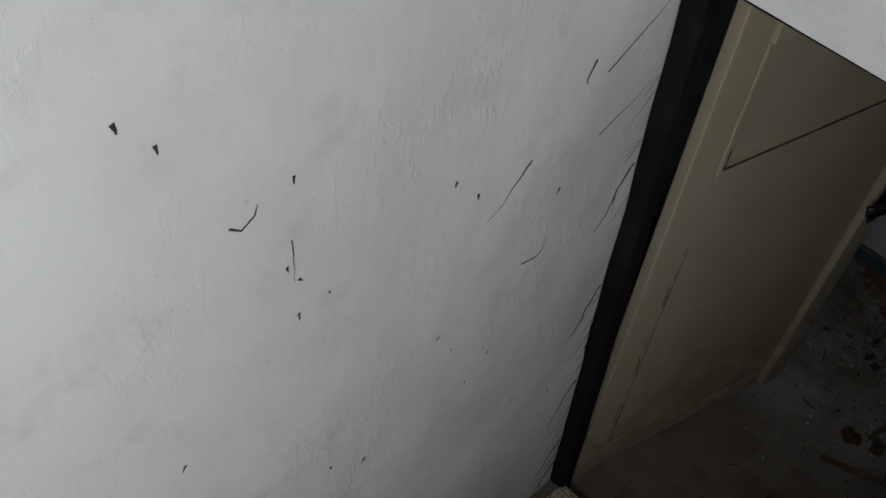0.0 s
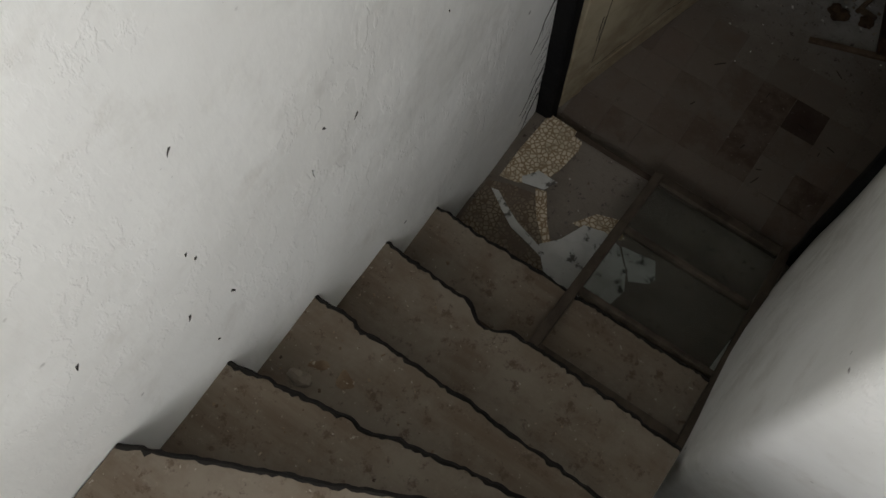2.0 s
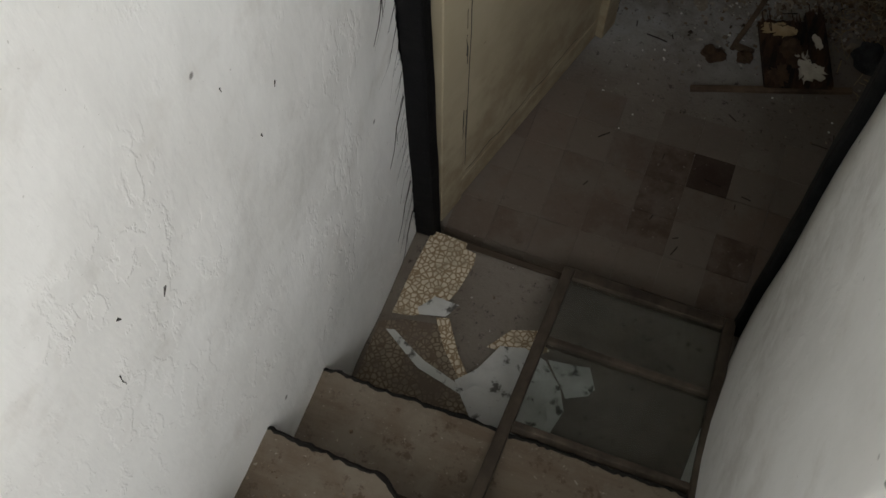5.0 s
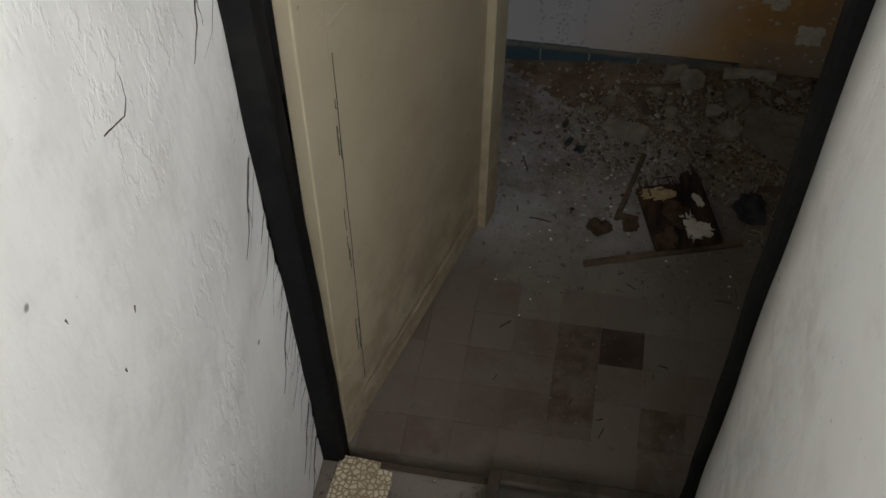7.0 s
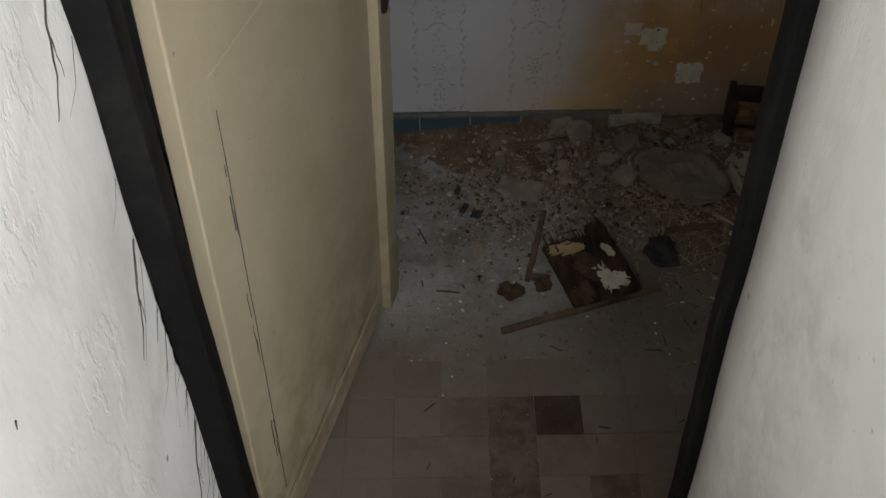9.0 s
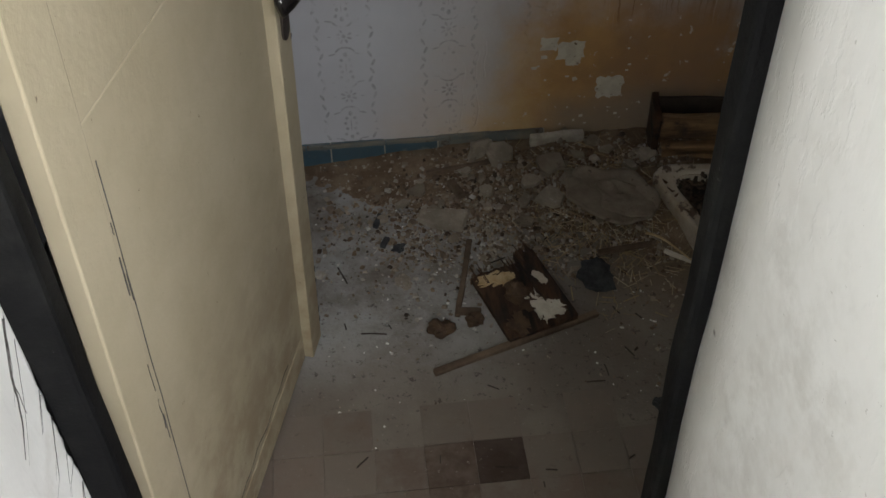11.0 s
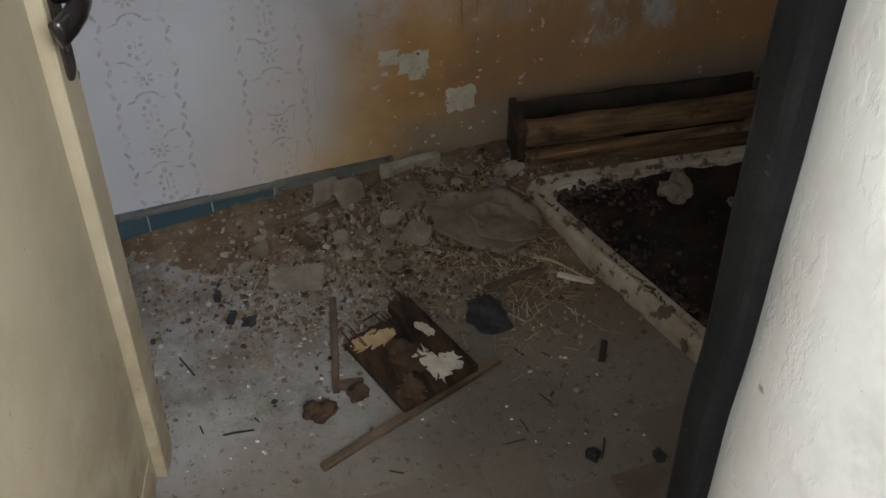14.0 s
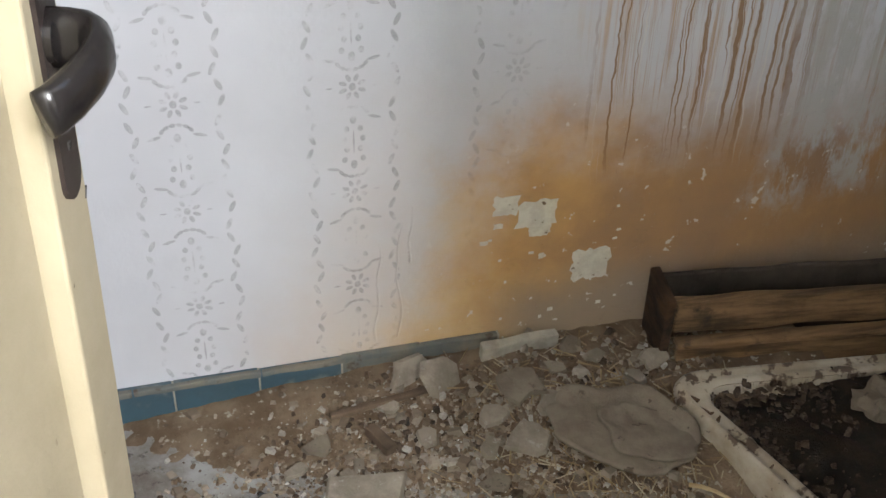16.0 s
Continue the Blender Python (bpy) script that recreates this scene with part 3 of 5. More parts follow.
NX = -0.095
STEPS = [  # front edge at the wall side, at the newel side, height of the tread
    ((LEFT, 0.935), (NX, 0.94), 0.32, None),
    ((LEFT, 0.736), (NX, 0.712), 0.514, (0.30, 0.44, 0.03)),
    ((LEFT, 0.512), (NX, 0.500), 0.70, (0.12, 0.20, 0.008)),
    ((LEFT, 0.290), (NX, 0.430), 0.89, (0.3, 0.42, 0.012)),
    ((LEFT, 0.075), (NX, 0.425), 1.08, None),
    ((-0.62, -0.42), (NX, 0.40), 1.27, None),
]
def step_part(k):
    a, b, z, notch = STEPS[k]
    front = edge_line((a[0], a[1]), (b[0], b[1]), k * 3.7, notch)
    if k + 1 < len(STEPS):
        a2, b2 = STEPS[k + 1][:2]
        back = [(b2[0], b2[1] - 0.03), (a2[0], a2[1] - 0.03)]
        if k == 4:
            back.append((LEFT, -0.45))
    else:
        back = [(0.28, 0.10), (0.28, -0.45)]
    outline = [(p.x, p.y) for p in front] + back
    tread = part("tread", prism(outline, z - 0.04, z), TREAD, stairs)
    # dark splintered front strip
    bm = bmesh.new()
    rows = []
    for i, p in enumerate(front):
        d = (Vector(b) - Vector(a)).normalized()
        nrm = Vector((-d.y, d.x))
        w = 0.006 + 0.005 * noise.noise(Vector((i * 0.16, k * 5.0, 1))) + 0.006 * noise.noise(Vector((i * 0.9, k * 5.0, 9)))
        inner, outer = p - nrm * w, p + nrm * 0.004
        rows.append([bm.verts.new((*inner, z + 0.0015)), bm.verts.new((*(p - nrm * 0.002), z + 0.003)), bm.verts.new((*outer, z - 0.006)), bm.verts.new((*outer, z - 0.034)), bm.verts.new((*inner, z - 0.03))])
    for i in range(len(rows) - 1):
        for c in range(5):
            bm.faces.new((rows[i][c - 1], rows[i][c], rows[i + 1][c], rows[i + 1][c - 1]))
    bm.faces.new(rows[0]); bm.faces.new(rows[-1][::-1])
    bmesh.ops.recalc_face_normals(bm, faces=bm.faces[:])
    part("nosing", bm, NOSE, stairs, "dark splintered nosing")
    low = LAND - 0.02 if k == 0 else STEPS[k - 1][2] - 0.02
    d = (Vector(b) - Vector(a)).normalized()
    nrm = Vector((-d.y, d.x))
    q = [Vector(a) - nrm * 0.03, Vector(b) - nrm * 0.03, Vector(b) - nrm * 0.012, Vector(a) - nrm * 0.012]
    part("riser", prism([(p.x, p.y) for p in q], low, z - 0.041), RISER, stairs)

for k in range(len(STEPS)):
    step_part(k)
# upper hall floor, at the head of the stairs
tagged(part("floor_hall", boxed(0.27, 1.6, BACK, 0.10, 1.36, 1.46), TREAD), "dusty wooden floor of the upper hall", "floor", **structure)
tagged(part("floor_hall_corner", boxed(LEFT, 0.268, BACK, -0.45, 1.36, 1.46), TREAD), "dusty wooden floor of the upper hall", "floor", **structure)

# ---- door frame and door ----
frame_ob = thing("door_frame", "black painted wooden door frame with ragged paint edges", "door frame", kind="structure")
def jamb(x0, x1, y0, y1, z0, z1, seed):
    bm = bmesh.new()
    box(bm, x0, x1, y0, y1, z0, z1, bevel=0.008)
    bmesh.ops.subdivide_edges(bm, edges=[e for e in bm.edges if e.calc_length() > 0.5], cuts=60, use_grid_fill=True)
    for v in bm.verts:
        v.co += noise.noise_vector(Vector((seed, v.co.y * 3, v.co.z * 9))) * 0.0025
    return bm
part("jamb", jamb(LEFT - 0.006, -0.816, DOORWALL - 0.012, DOORWALL + 0.038, 0.0, HEAD, 1), BLACK, frame_ob)
bm = jamb(-0.081, -0.050, DOORWALL - 0.012, DOORWALL + 0.030, 0.0, HEAD, 5)
for v in bm.verts:
    v.co.x -= lean_right(1.43, v.co.z)
part("jamb", bm, BLACK, frame_ob)
part("head", jamb(-0.816, -0.103, DOORWALL + 0.006, DOORWALL + 0.038, HEAD - 0.012, HEAD + 0.004, 9), BLACK, frame_ob)

# ragged black paint smeared from the frame on to the plaster
def ragged(name, z0, z1, place, seed, wide, parent):
    """A thin coat with an uneven edge; place(s, z) gives the point s metres away from the frame."""
    bm = bmesh.new()
    n = 170
    rows = []
    for i in range(n + 1):
        z = z0 + (z1 - z0) * i / n
        w = wide * max(0.15, 0.55 + 0.75 * noise.noise(Vector((seed, 0, z * 3))) + 0.5 * noise.noise(Vector((seed, 3, z * 16))) + 0.35 * noise.noise(Vector((seed, 5, z * 60))))
        rows.append([bm.verts.new(place(0, z)), bm.verts.new(place(w * 0.5, z)), bm.verts.new(place(w, z))])
    for i in range(n):
        for c in (0, 1):
            bm.faces.new((rows[i][c], rows[i][c + 1], rows[i + 1][c + 1], rows[i + 1][c]))
    bmesh.ops.solidify(bm, geom=bm.faces[:], thickness=0.0012)
    return part(name, bm, BLACK, parent)

def on_left(s, z):
    p = Vector((LEFT, DOORWALL + 0.006 - s, z))
    return (LEFT + wobble(p, 0.007, 3.0) + 0.0022, p.y, z)
ragged("paint_edge", 0.0, 2.3, on_left, 2.0, 0.028, frame_ob)
def on_right(s, z):
    p = Vector((-0.058, 1.43 - s, z))
    q = p + noise.noise_vector(p * 3.0) * 0.006
    if z < 1.15:
        q.x -= 0.045 * (1 - z / 1.15) * min(1, max(0, 1.43 - q.y) / 0.35)
    return (q.x - 0.0022 - lean_right(q.y, z), q.y, z)
ragged("paint_edge", 0.0, 1.95, on_right, 8.0, 0.013, frame_ob)

# the door leaf stands open into the room
HINGE, FREE = Vector((-0.812, 1.482)), Vector((-0.597, 2.238))
LEAFW = (FREE - HINGE).length
LEAF = pose(HINGE.x, HINGE.y, 0, 0, 0, 180 / pi * atan2(FREE.y - HINGE.y, FREE.x - HINGE.x))
LEAF = Matrix(((1, 0, 0.028, 0), (0, 1, 0, 0), (0, 0, 1, 0), (0, 0, 0, 1))) @ LEAF  # it hangs a little out of true
door = thing("door_1", "open cream-painted panelled door with grimy lower edge", "door", kind="structure")
def leaf_part(name, u0, u1, v0, v1, z0, z1, material, parent, label="", bevel=0.003):
    """u along the leaf from the hinge, v the depth (0 is the face on the opening's side, negative towards the viewer)."""
    return part(name, boxed(u0, u1, v0, v1, z0, z1, m=LEAF, bevel=bevel), material, parent, label)
ST = 0.085
leaf_part("stile", 0.0, ST, 0.014, 0.045, 0.02, 1.862, CREAM, door)
leaf_part("stile", LEAFW - 0.07, LEAFW, 0.0, 0.045, 0.02, 1.862, CREAM, door)
leaf_part("bottom_rail", ST, LEAFW - 0.071, 0.0195, 0.044, 0.02, 0.10, CREAM, door)
leaf_part("lock_rail", ST, LEAFW - 0.071, 0.0182, 0.042, 1.17, 1.36, CREAM, door)
leaf_part("top_rail", ST, LEAFW - 0.071, 0.004, 0.044, 1.72, 1.862, CREAM, door)
leaf_part("lower_panel", ST + 0.002, LEAFW - 0.072, 0.020, 0.035, 0.1005, 1.169, CREAM, door)
leaf_part("upper_panel", ST + 0.002, LEAFW - 0.072, 0.029, 0.040, 1.361, 1.719, CREAM, door)
leaf_part("moulding", ST, ST + 0.014, 0.012, 0.03, 1.361, 1.719, CREAM, door)
leaf_part("moulding", ST + 0.015, LEAFW - 0.072, 0.013, 0.03, 1.3605, 1.376, CREAM, door)
# grime in the joint beside the stile
def leaf_line(pts, r, name="grime_line", material=CRACK):
    return part(name, tube([LEAF @ Vector(p) for p in pts], r, 5), material, door, "dark line of cracked joints and painted shade")
joint = []
for i in range(40):
    z = 0.16 + 0.95 * i / 39
    joint.append((ST + 0.016 + 0.004 * noise.noise(Vector((0, 0, z * 7))), 0.0202, z))
leaf_line(joint, 0.0013)
leaf_line([(ST + 0.02 + 0.5 * f, 0.0202, 0.125 + 0.02 * noise.noise(Vector((f * 8, 2, 0)))) for f in [i / 20 for i in range(21)]], 0.0012)
# shade line in the panel's lower corner, drawn as thin dark tubes
leaf_line([(ST + 0.014 + (LEAFW - 0.09 - ST) * f, 0.0125, 1.377) for f in (0.0, 0.3, 0.6, 1.0)], 0.0022, "moulding_shade")
leaf_line([(ST + 0.0145, 0.0125, 1.377 + 0.06 * f) for f in (0.0, 0.5, 1.0)], 0.0018, "moulding_shade")
fr = random.Random(21)
for k in range(12):  # chipped, blackened stretches along the stile joint
    z, u = fr.uniform(0.12, 1.12), ST + fr.uniform(-0.008, 0.02)
    ln = fr.uniform(0.02, 0.07)
    leaf_line([(u + 0.004 * noise.noise(Vector((z * 40 + q, k, 0))), 0.0135 if u < ST else 0.0196, z + ln * q / 4) for q in range(5)], fr.uniform(0.0006, 0.0014), "paint_chip")
for k in range(9):  # chips on the free edge
    z = fr.uniform(0.05, 0.9)
    leaf_line([(LEAFW - 0.002 - 0.004 * fr.random(), 0.0005, z), (LEAFW - 0.001, 0.0003, z + fr.uniform(0.004, 0.018))], fr.uniform(0.001, 0.0024), "paint_chip")
# lock plate with its lever
UH = LEAFW - 0.034
bm = bmesh.new()
outline = [(UH + 0.019 * cos(a), 0.873 + 0.019 * sin(a)) for a in [pi + pi * k / 8 for k in range(9)]] + [(UH + 0.019 * cos(a), 1.06 + 0.019 * sin(a)) for a in [pi * k / 8 for k in range(9)]]
lower = [bm.verts.new((u, -0.004, z)) for u, z in outline]
upper = [bm.verts.new((u, 0.001, z)) for u, z in outline]
bm.faces.new(lower); bm.faces.new(upper[::-1])
for k in range(len(outline)):
    bm.faces.new((lower[k - 1], lower[k], upper[k], upper[k - 1]))
bmesh.ops.recalc_face_normals(bm, faces=bm.faces[:])
bm.transform(LEAF)
plate = part("lock_plate", bm, PLATE, door, "dark brown lock plate")
lever = [(UH, 0.0, 0.988), (UH, -0.018, 0.988), (UH - 0.003, -0.032, 0.988), (UH - 0.011, -0.041, 0.988), (UH - 0.027, -0.046, 0.986), (UH - 0.05, -0.045, 0.983), (UH - 0.072, -0.039, 0.979), (UH - 0.088, -0.031, 0.975), (UH - 0.094, -0.025, 0.973)]
bm = tube(lever, 0.0125, 16, 0.8, 1.9)
bm.transform(LEAF)
part("lever", bm, BAKELITE, plate, "glossy black lever handle", smooth=True)
bm = tube([(UH, -0.003, 0.988), (UH, -0.010, 0.988)], 0.019, 16)
bm.transform(LEAF)
part("rosette", bm, BAKELITE, plate)
bm = bmesh.new()
for zz in (0.90, 1.05):
    box(bm, UH - 0.003, UH + 0.003, -0.0055, -0.0035, zz - 0.003, zz + 0.003, m=LEAF)
part("screw", bm, CRACK, plate)

# ---- cracks and hairs on the left wall ----
def wall_crack(points, r):
    pts = []
    for (ya, za), (yb, zb) in zip(points, points[1:]):
        for i in range(8):
            f = i / 8
            y, z = ya + (yb - ya) * f, za + (zb - za) * f
            y += 0.003 * noise.noise(Vector((y * 60, z * 60, 1)))
            pts.append(Vector((LEFT + wobble(Vector((LEFT, y, z)), 0.007, 3.0), y, z)))
    part("crack", tube(pts, r, 4, 0.35), CRACK, wall_left)
wall_crack([(1.07, 1.70), (1.045, 1.675), (1.031, 1.661), (1.015, 1.635), (0.975, 1.615)], 0.0018)
wall_crack([(0.596, 1.905), (0.598, 1.85), (0.597, 1.81)], 0.0013)
wall_crack([(0.515, 1.995), (0.53, 1.98), (0.55, 1.992), (0.556, 2.008)], 0.0022)
wall_crack([(0.419, 2.222), (0.420, 2.206)], 0.0036)
wall_crack([(0.455, 2.17), (0.456, 2.155)], 0.0030)
wall_crack([(0.61, 2.012), (0.608, 1.996)], 0.0028)
wall_crack([(1.20, 1.83), (1.185, 1.80), (1.19, 1.785)], 0.0024)
wall_crack([(1.24, 1.78), (1.32, 1.815), (1.40, 1.85)], 0.0016)
wall_crack([(1.26, 1.62), (1.34, 1.64), (1.40, 1.67)], 0.0012)
wall_crack([(0.581, 1.175), (0.583, 1.141)], 0.0014)
for y0, z0 in ((1.40, 1.02), (1.40, 0.62), (1.40, 0.30), (1.40, 0.16), (1.40, 1.42)):
    wall_crack([(y0 + 0.01, z0 + 0.02), (y0 - 0.03, z0 - 0.03), (y0 - 0.05, z0 - 0.08), (y0 - 0.085, z0 - 0.12)], 0.0024)
    wall_crack([(y0 - 0.03, z0 - 0.03), (y0 - 0.035, z0 - 0.10)], 0.0014)
wall_crack([(1.095, 1.40), (1.14, 1.385), (1.155, 1.40), (1.155, 1.44)], 0.0014)
for k in range(34):
    z = rng.uniform(0.15, 1.7)
    ln = rng.uniform(0.03, 0.10)
    wall_crack([(1.415, z), (1.415 - ln * 0.5, z - ln * rng.uniform(0.1, 0.8)), (1.41 - ln, z - ln * rng.uniform(0.6, 1.4))], rng.uniform(0.0005, 0.0011))
for k in range(26):
    y, z = rng.uniform(0.1, 1.2), rng.uniform(1.0, 2.4)
    a = rng.uniform(-0.6, 0.6)
    ln = rng.uniform(0.006, 0.020)
    wall_crack([(y, z), (y + ln * sin(a), z - ln * cos(a))], rng.uniform(0.0016, 0.0034))

def heap(name, label, x0, x1, y0, y1, nx, ny, height, material, m=None, category="rubble"):
    bm = bmesh.new()
    rows = []
    for j in range(ny + 1):
        rows.append([bm.verts.new((x0 + (x1 - x0) * i / nx, y0 + (y1 - y0) * j / ny, height(x0 + (x1 - x0) * i / nx, y0 + (y1 - y0) * j / ny))) for i in range(nx + 1)])
    for j in range(ny):
        for i in range(nx):
            bm.faces.new((rows[j][i], rows[j][i + 1], rows[j + 1][i + 1], rows[j + 1][i]))
    if m:
        bm.transform(m)
    return tagged(part(name, bm, material, smooth=True), label, category, kind="stuff")

# ---- things on the landing and the stairs ----
# window sash leaning down the last steps
SA, SB = Vector((0, 0.730, 0.404)), Vector((0, 1.428, 0.090))
slope = (SB - SA)
SL = slope.length
SASHM = pose(-0.285, SA.y, SA.z - 0.01, 180 / pi * atan2(slope.z, slope.y), 0, 0)
sash = thing("window_sash", "old grey-brown window sash with dusty panes leaning on the steps", "window sash")
def sash_bar(name, x0, x1, y0, y1):
    bm = boxed(x0, x1, y0, y1, 0.0, 0.022, bevel=0.003)
    for v in bm.verts:
        v.co += noise.noise_vector(v.co * 14) * 0.0015
    bm.transform(SASHM)
    part(name, bm, SASH, sash)
HW = 0.207
sash_bar("side_bar", -HW, -HW + 0.026, 0, SL)
sash_bar("side_bar", HW - 0.026, HW, 0, SL)
for y in (0.0, 0.235, 0.50, SL - 0.034):
    w = 0.034 if y > 0.7 or y == 0 else 0.018
    sash_bar("cross_bar", -HW + 0.0265, HW - 0.0265, y, y + w)
for ya, yb in ((0.518, SL - 0.034), (0.253, 0.50)):
    part("pane", boxed(-HW + 0.027, HW - 0.027, ya + 0.0005, yb - 0.0005, 0.010, 0.013, m=SASHM), GLASS, sash)

def sheet(name, label, category, outline, z, material, thick=0.002, curl=0.006, seed=0.0, cuts=2, tiltfn=None):
    """A thin bent sheet over a plan outline."""
    bm = bmesh.new()
    vs = [bm.verts.new((x, y, 0)) for x, y in outline]
    bm.faces.new(vs)
    bmesh.ops.triangulate(bm, faces=bm.faces[:])
    bmesh.ops.subdivide_edges(bm, edges=bm.edges[:], cuts=cuts, use_grid_fill=True)
    for v in bm.verts:
        v.co.z = z + curl * (0.5 + noise.noise(Vector((v.co.x * 14, v.co.y * 14, seed))))
        if tiltfn:
            v.co.z += tiltfn(v.co.x, v.co.y)
    bmesh.ops.recalc_face_normals(bm, faces=bm.faces[:])
    bmesh.ops.solidify(bm, geom=bm.faces[:], thickness=thick)
    lowest = min(v.co.z for v in bm.verts)
    for v in bm.verts:
        v.co.z += z - lowest
    return tagged(part(name, bm, material), label, category, "scraps on the landing" if z < 0.1 and outline[0][1] < 1.44 else "")

sheet("lino_offcut", "beige stone-patterned linoleum offcut by the door frame", "linoleum", [(-0.826, 1.434), (-0.735, 1.428), (-0.733, 1.412), (-0.705, 1.408), (-0.700, 1.38), (-0.712, 1.30), (-0.735, 1.235), (-0.79, 1.205), (-0.838, 1.195), (-0.836, 1.30)], LAND + 0.003, LINO, 0.003, 0.004, 1)
sheet("lino_offcut", "mud-covered linoleum piece on the landing", "linoleum", [(-0.858, 1.165), (-0.80, 1.19), (-0.70, 1.21), (-0.655, 1.13), (-0.60, 1.05), (-0.50, 0.955), (-0.855, 0.955)], LAND + 0.003, LINO_DIRTY, 0.003, 0.005, 2)
sheet("lino_offcut", "torn dirty linoleum scrap on the landing", "linoleum", [(-0.60, 1.19), (-0.56, 1.25), (-0.50, 1.27), (-0.46, 1.23), (-0.50, 1.20)], LAND + 0.003, LINO, 0.003, 0.003, 3)
sheet("paper_strip", "narrow torn white paper strip", "paper", [(-0.835, 1.15), (-0.815, 1.155), (-0.72, 1.105), (-0.61, 1.075), (-0.62, 1.06), (-0.73, 1.085)], LAND + 0.008, SHEET, 0.0012, 0.006, 4)
sheet("paper_strip", "narrow torn white paper strip", "paper", [(-0.735, 1.215), (-0.705, 1.225), (-0.655, 1.15), (-0.60, 1.09), (-0.625, 1.085), (-0.69, 1.15)], LAND + 0.010, LINO, 0.0012, 0.006, 5)
sheet("paper_scrap", "small folded white paper scrap", "paper", [(-0.785, 1.225), (-0.755, 1.265), (-0.695, 1.265), (-0.715, 1.225), (-0.775, 1.21)], LAND + 0.012, SHEET, 0.0012, 0.012, 6)
sheet("plastic_sheet", "crumpled mould-spotted white sheet on the landing", "sheet", [(-0.64, 1.085), (-0.60, 1.13), (-0.57, 1.20), (-0.515, 1.215), (-0.46, 1.20), (-0.41, 1.15), (-0.385, 1.10), (-0.40, 1.035), (-0.47, 1.01), (-0.53, 0.99), (-0.575, 1.01)], LAND + 0.012, SHEET, 0.0015, 0.010, 7)
sheet("plastic_scrap", "pale torn corner of white sheet", "sheet", [(-0.455, 1.20), (-0.36, 1.215), (-0.335, 1.17), (-0.345, 1.15), (-0.39, 1.125), (-0.41, 1.15)], LAND + 0.026, SHEET, 0.0015, 0.006, 8)
tagged(part("plaster_lump", lump(0.05, 0.035, 0.014, at(-0.79, 0.36, 0.70, 20), 3), STONE), "small pale plaster lump on a stair tread", "plaster lump")

for k, (x, y, z, w, h) in enumerate(((-0.74, 0.40, 0.70, 0.17, 0.07), (-0.60, 0.60, 0.51, 0.10, 0.05), (-0.40, 0.20, 0.89, 0.10, 0.05), (-0.28, 0.60, 0.51, 0.12, 0.05), (-0.55, 0.15, 0.89, 0.16, 0.05))):
    def drift(px, py, x=x, y=y, z=z, w=w, h=h):
        r = hypot((px - x) / w * 2, (py - y) / h * 2)
        return z - 0.002 + 0.006 * max(0, 1 - r) * (0.6 + noise.noise(Vector((px * 30, py * 30, z)))) + 0.0012 * noise.noise(Vector((px * 90, py * 90, z)))
    heap("dust_drift", "brown dirt and grit drifted on a stair tread", x - w / 2, x + w / 2, y - h / 2, y + h / 2, 24, 14, drift, DIRT, None, "dirt")

# ---- the room: plinth tiles ----
plinth = thing("baseboard", "blue glazed plinth tiles, muddied towards the middle", "baseboard", kind="structure")
x = -1.29
k = 0
while x < 1.45:
    w = 0.148
    mat = BLUE if x < -0.30 else BLUE_DIRTY
    h = 0.066
    if not (0.02 < x < 0.93):
        part("tile", boxed(x, x + w - 0.003, FAR - 0.014, FAR + 0.004, -0.005, h + rng.uniform(-0.002, 0.002), bevel=0.002), mat, plinth)
        part("joint", boxed(x + w - 0.003, x + w, FAR - 0.0145, FAR + 0.004, -0.005, h), GROUT, plinth)
    x += w
    k += 1
for x0, x1 in ((-0.86, -0.62), (-0.618, -0.40), (-0.398, -0.14), (-0.138, 0.03)):
    part("mud_lip", rough_box((x1 - x0, 0.010, 0.012 + 0.008 * (x0 > -0.3)), at((x0 + x1) / 2, FAR - 0.0115, 0.057 - 0.008 * (x0 > -0.3)), 8, 0.0025, 30, 0.002, x0 * 9), BLUE_DIRTY, plinth, "dried mud along the tile tops")
tagged(part("plinth_fragment", rough_box((0.15, 0.02, 0.075), at(0.07, FAR - 0.028, 0.0, 3, 12), 4, 0.004), GROUT), "broken pale plinth fragment leaning on the wall", "tile fragment")

# ---- printed pattern of the wallpaper ----
bm = bmesh.new()
def dab(u, v, ru, rv, turn, n=8):
    c, s = cos(turn), sin(turn)
    y = FAR - 0.0052
    vs = []
    for i in range(n):
        a = 2 * pi * i / n
        p, q = ru * 1.15 * cos(a), rv * 1.35 * sin(a)
        px, pz = u + p * c - q * s, v + p * s + q * c
        base = Vector((px, FAR, pz))
        vs.append(bm.verts.new((px, FAR - wobble(base, 0.004, 2.5) - 0.0012, pz)))
    bm.faces.new(vs)
def arc(u, v, r, a0, a1, w, squash=1.0, n=6):
    for i in range(n):
        a = a0 + (a1 - a0) * (i + 0.5) / n
        dab(u + r * cos(a), v + r * sin(a) * squash, w * 1.9, w, atan2(cos(a) * squash, -sin(a)), 6)
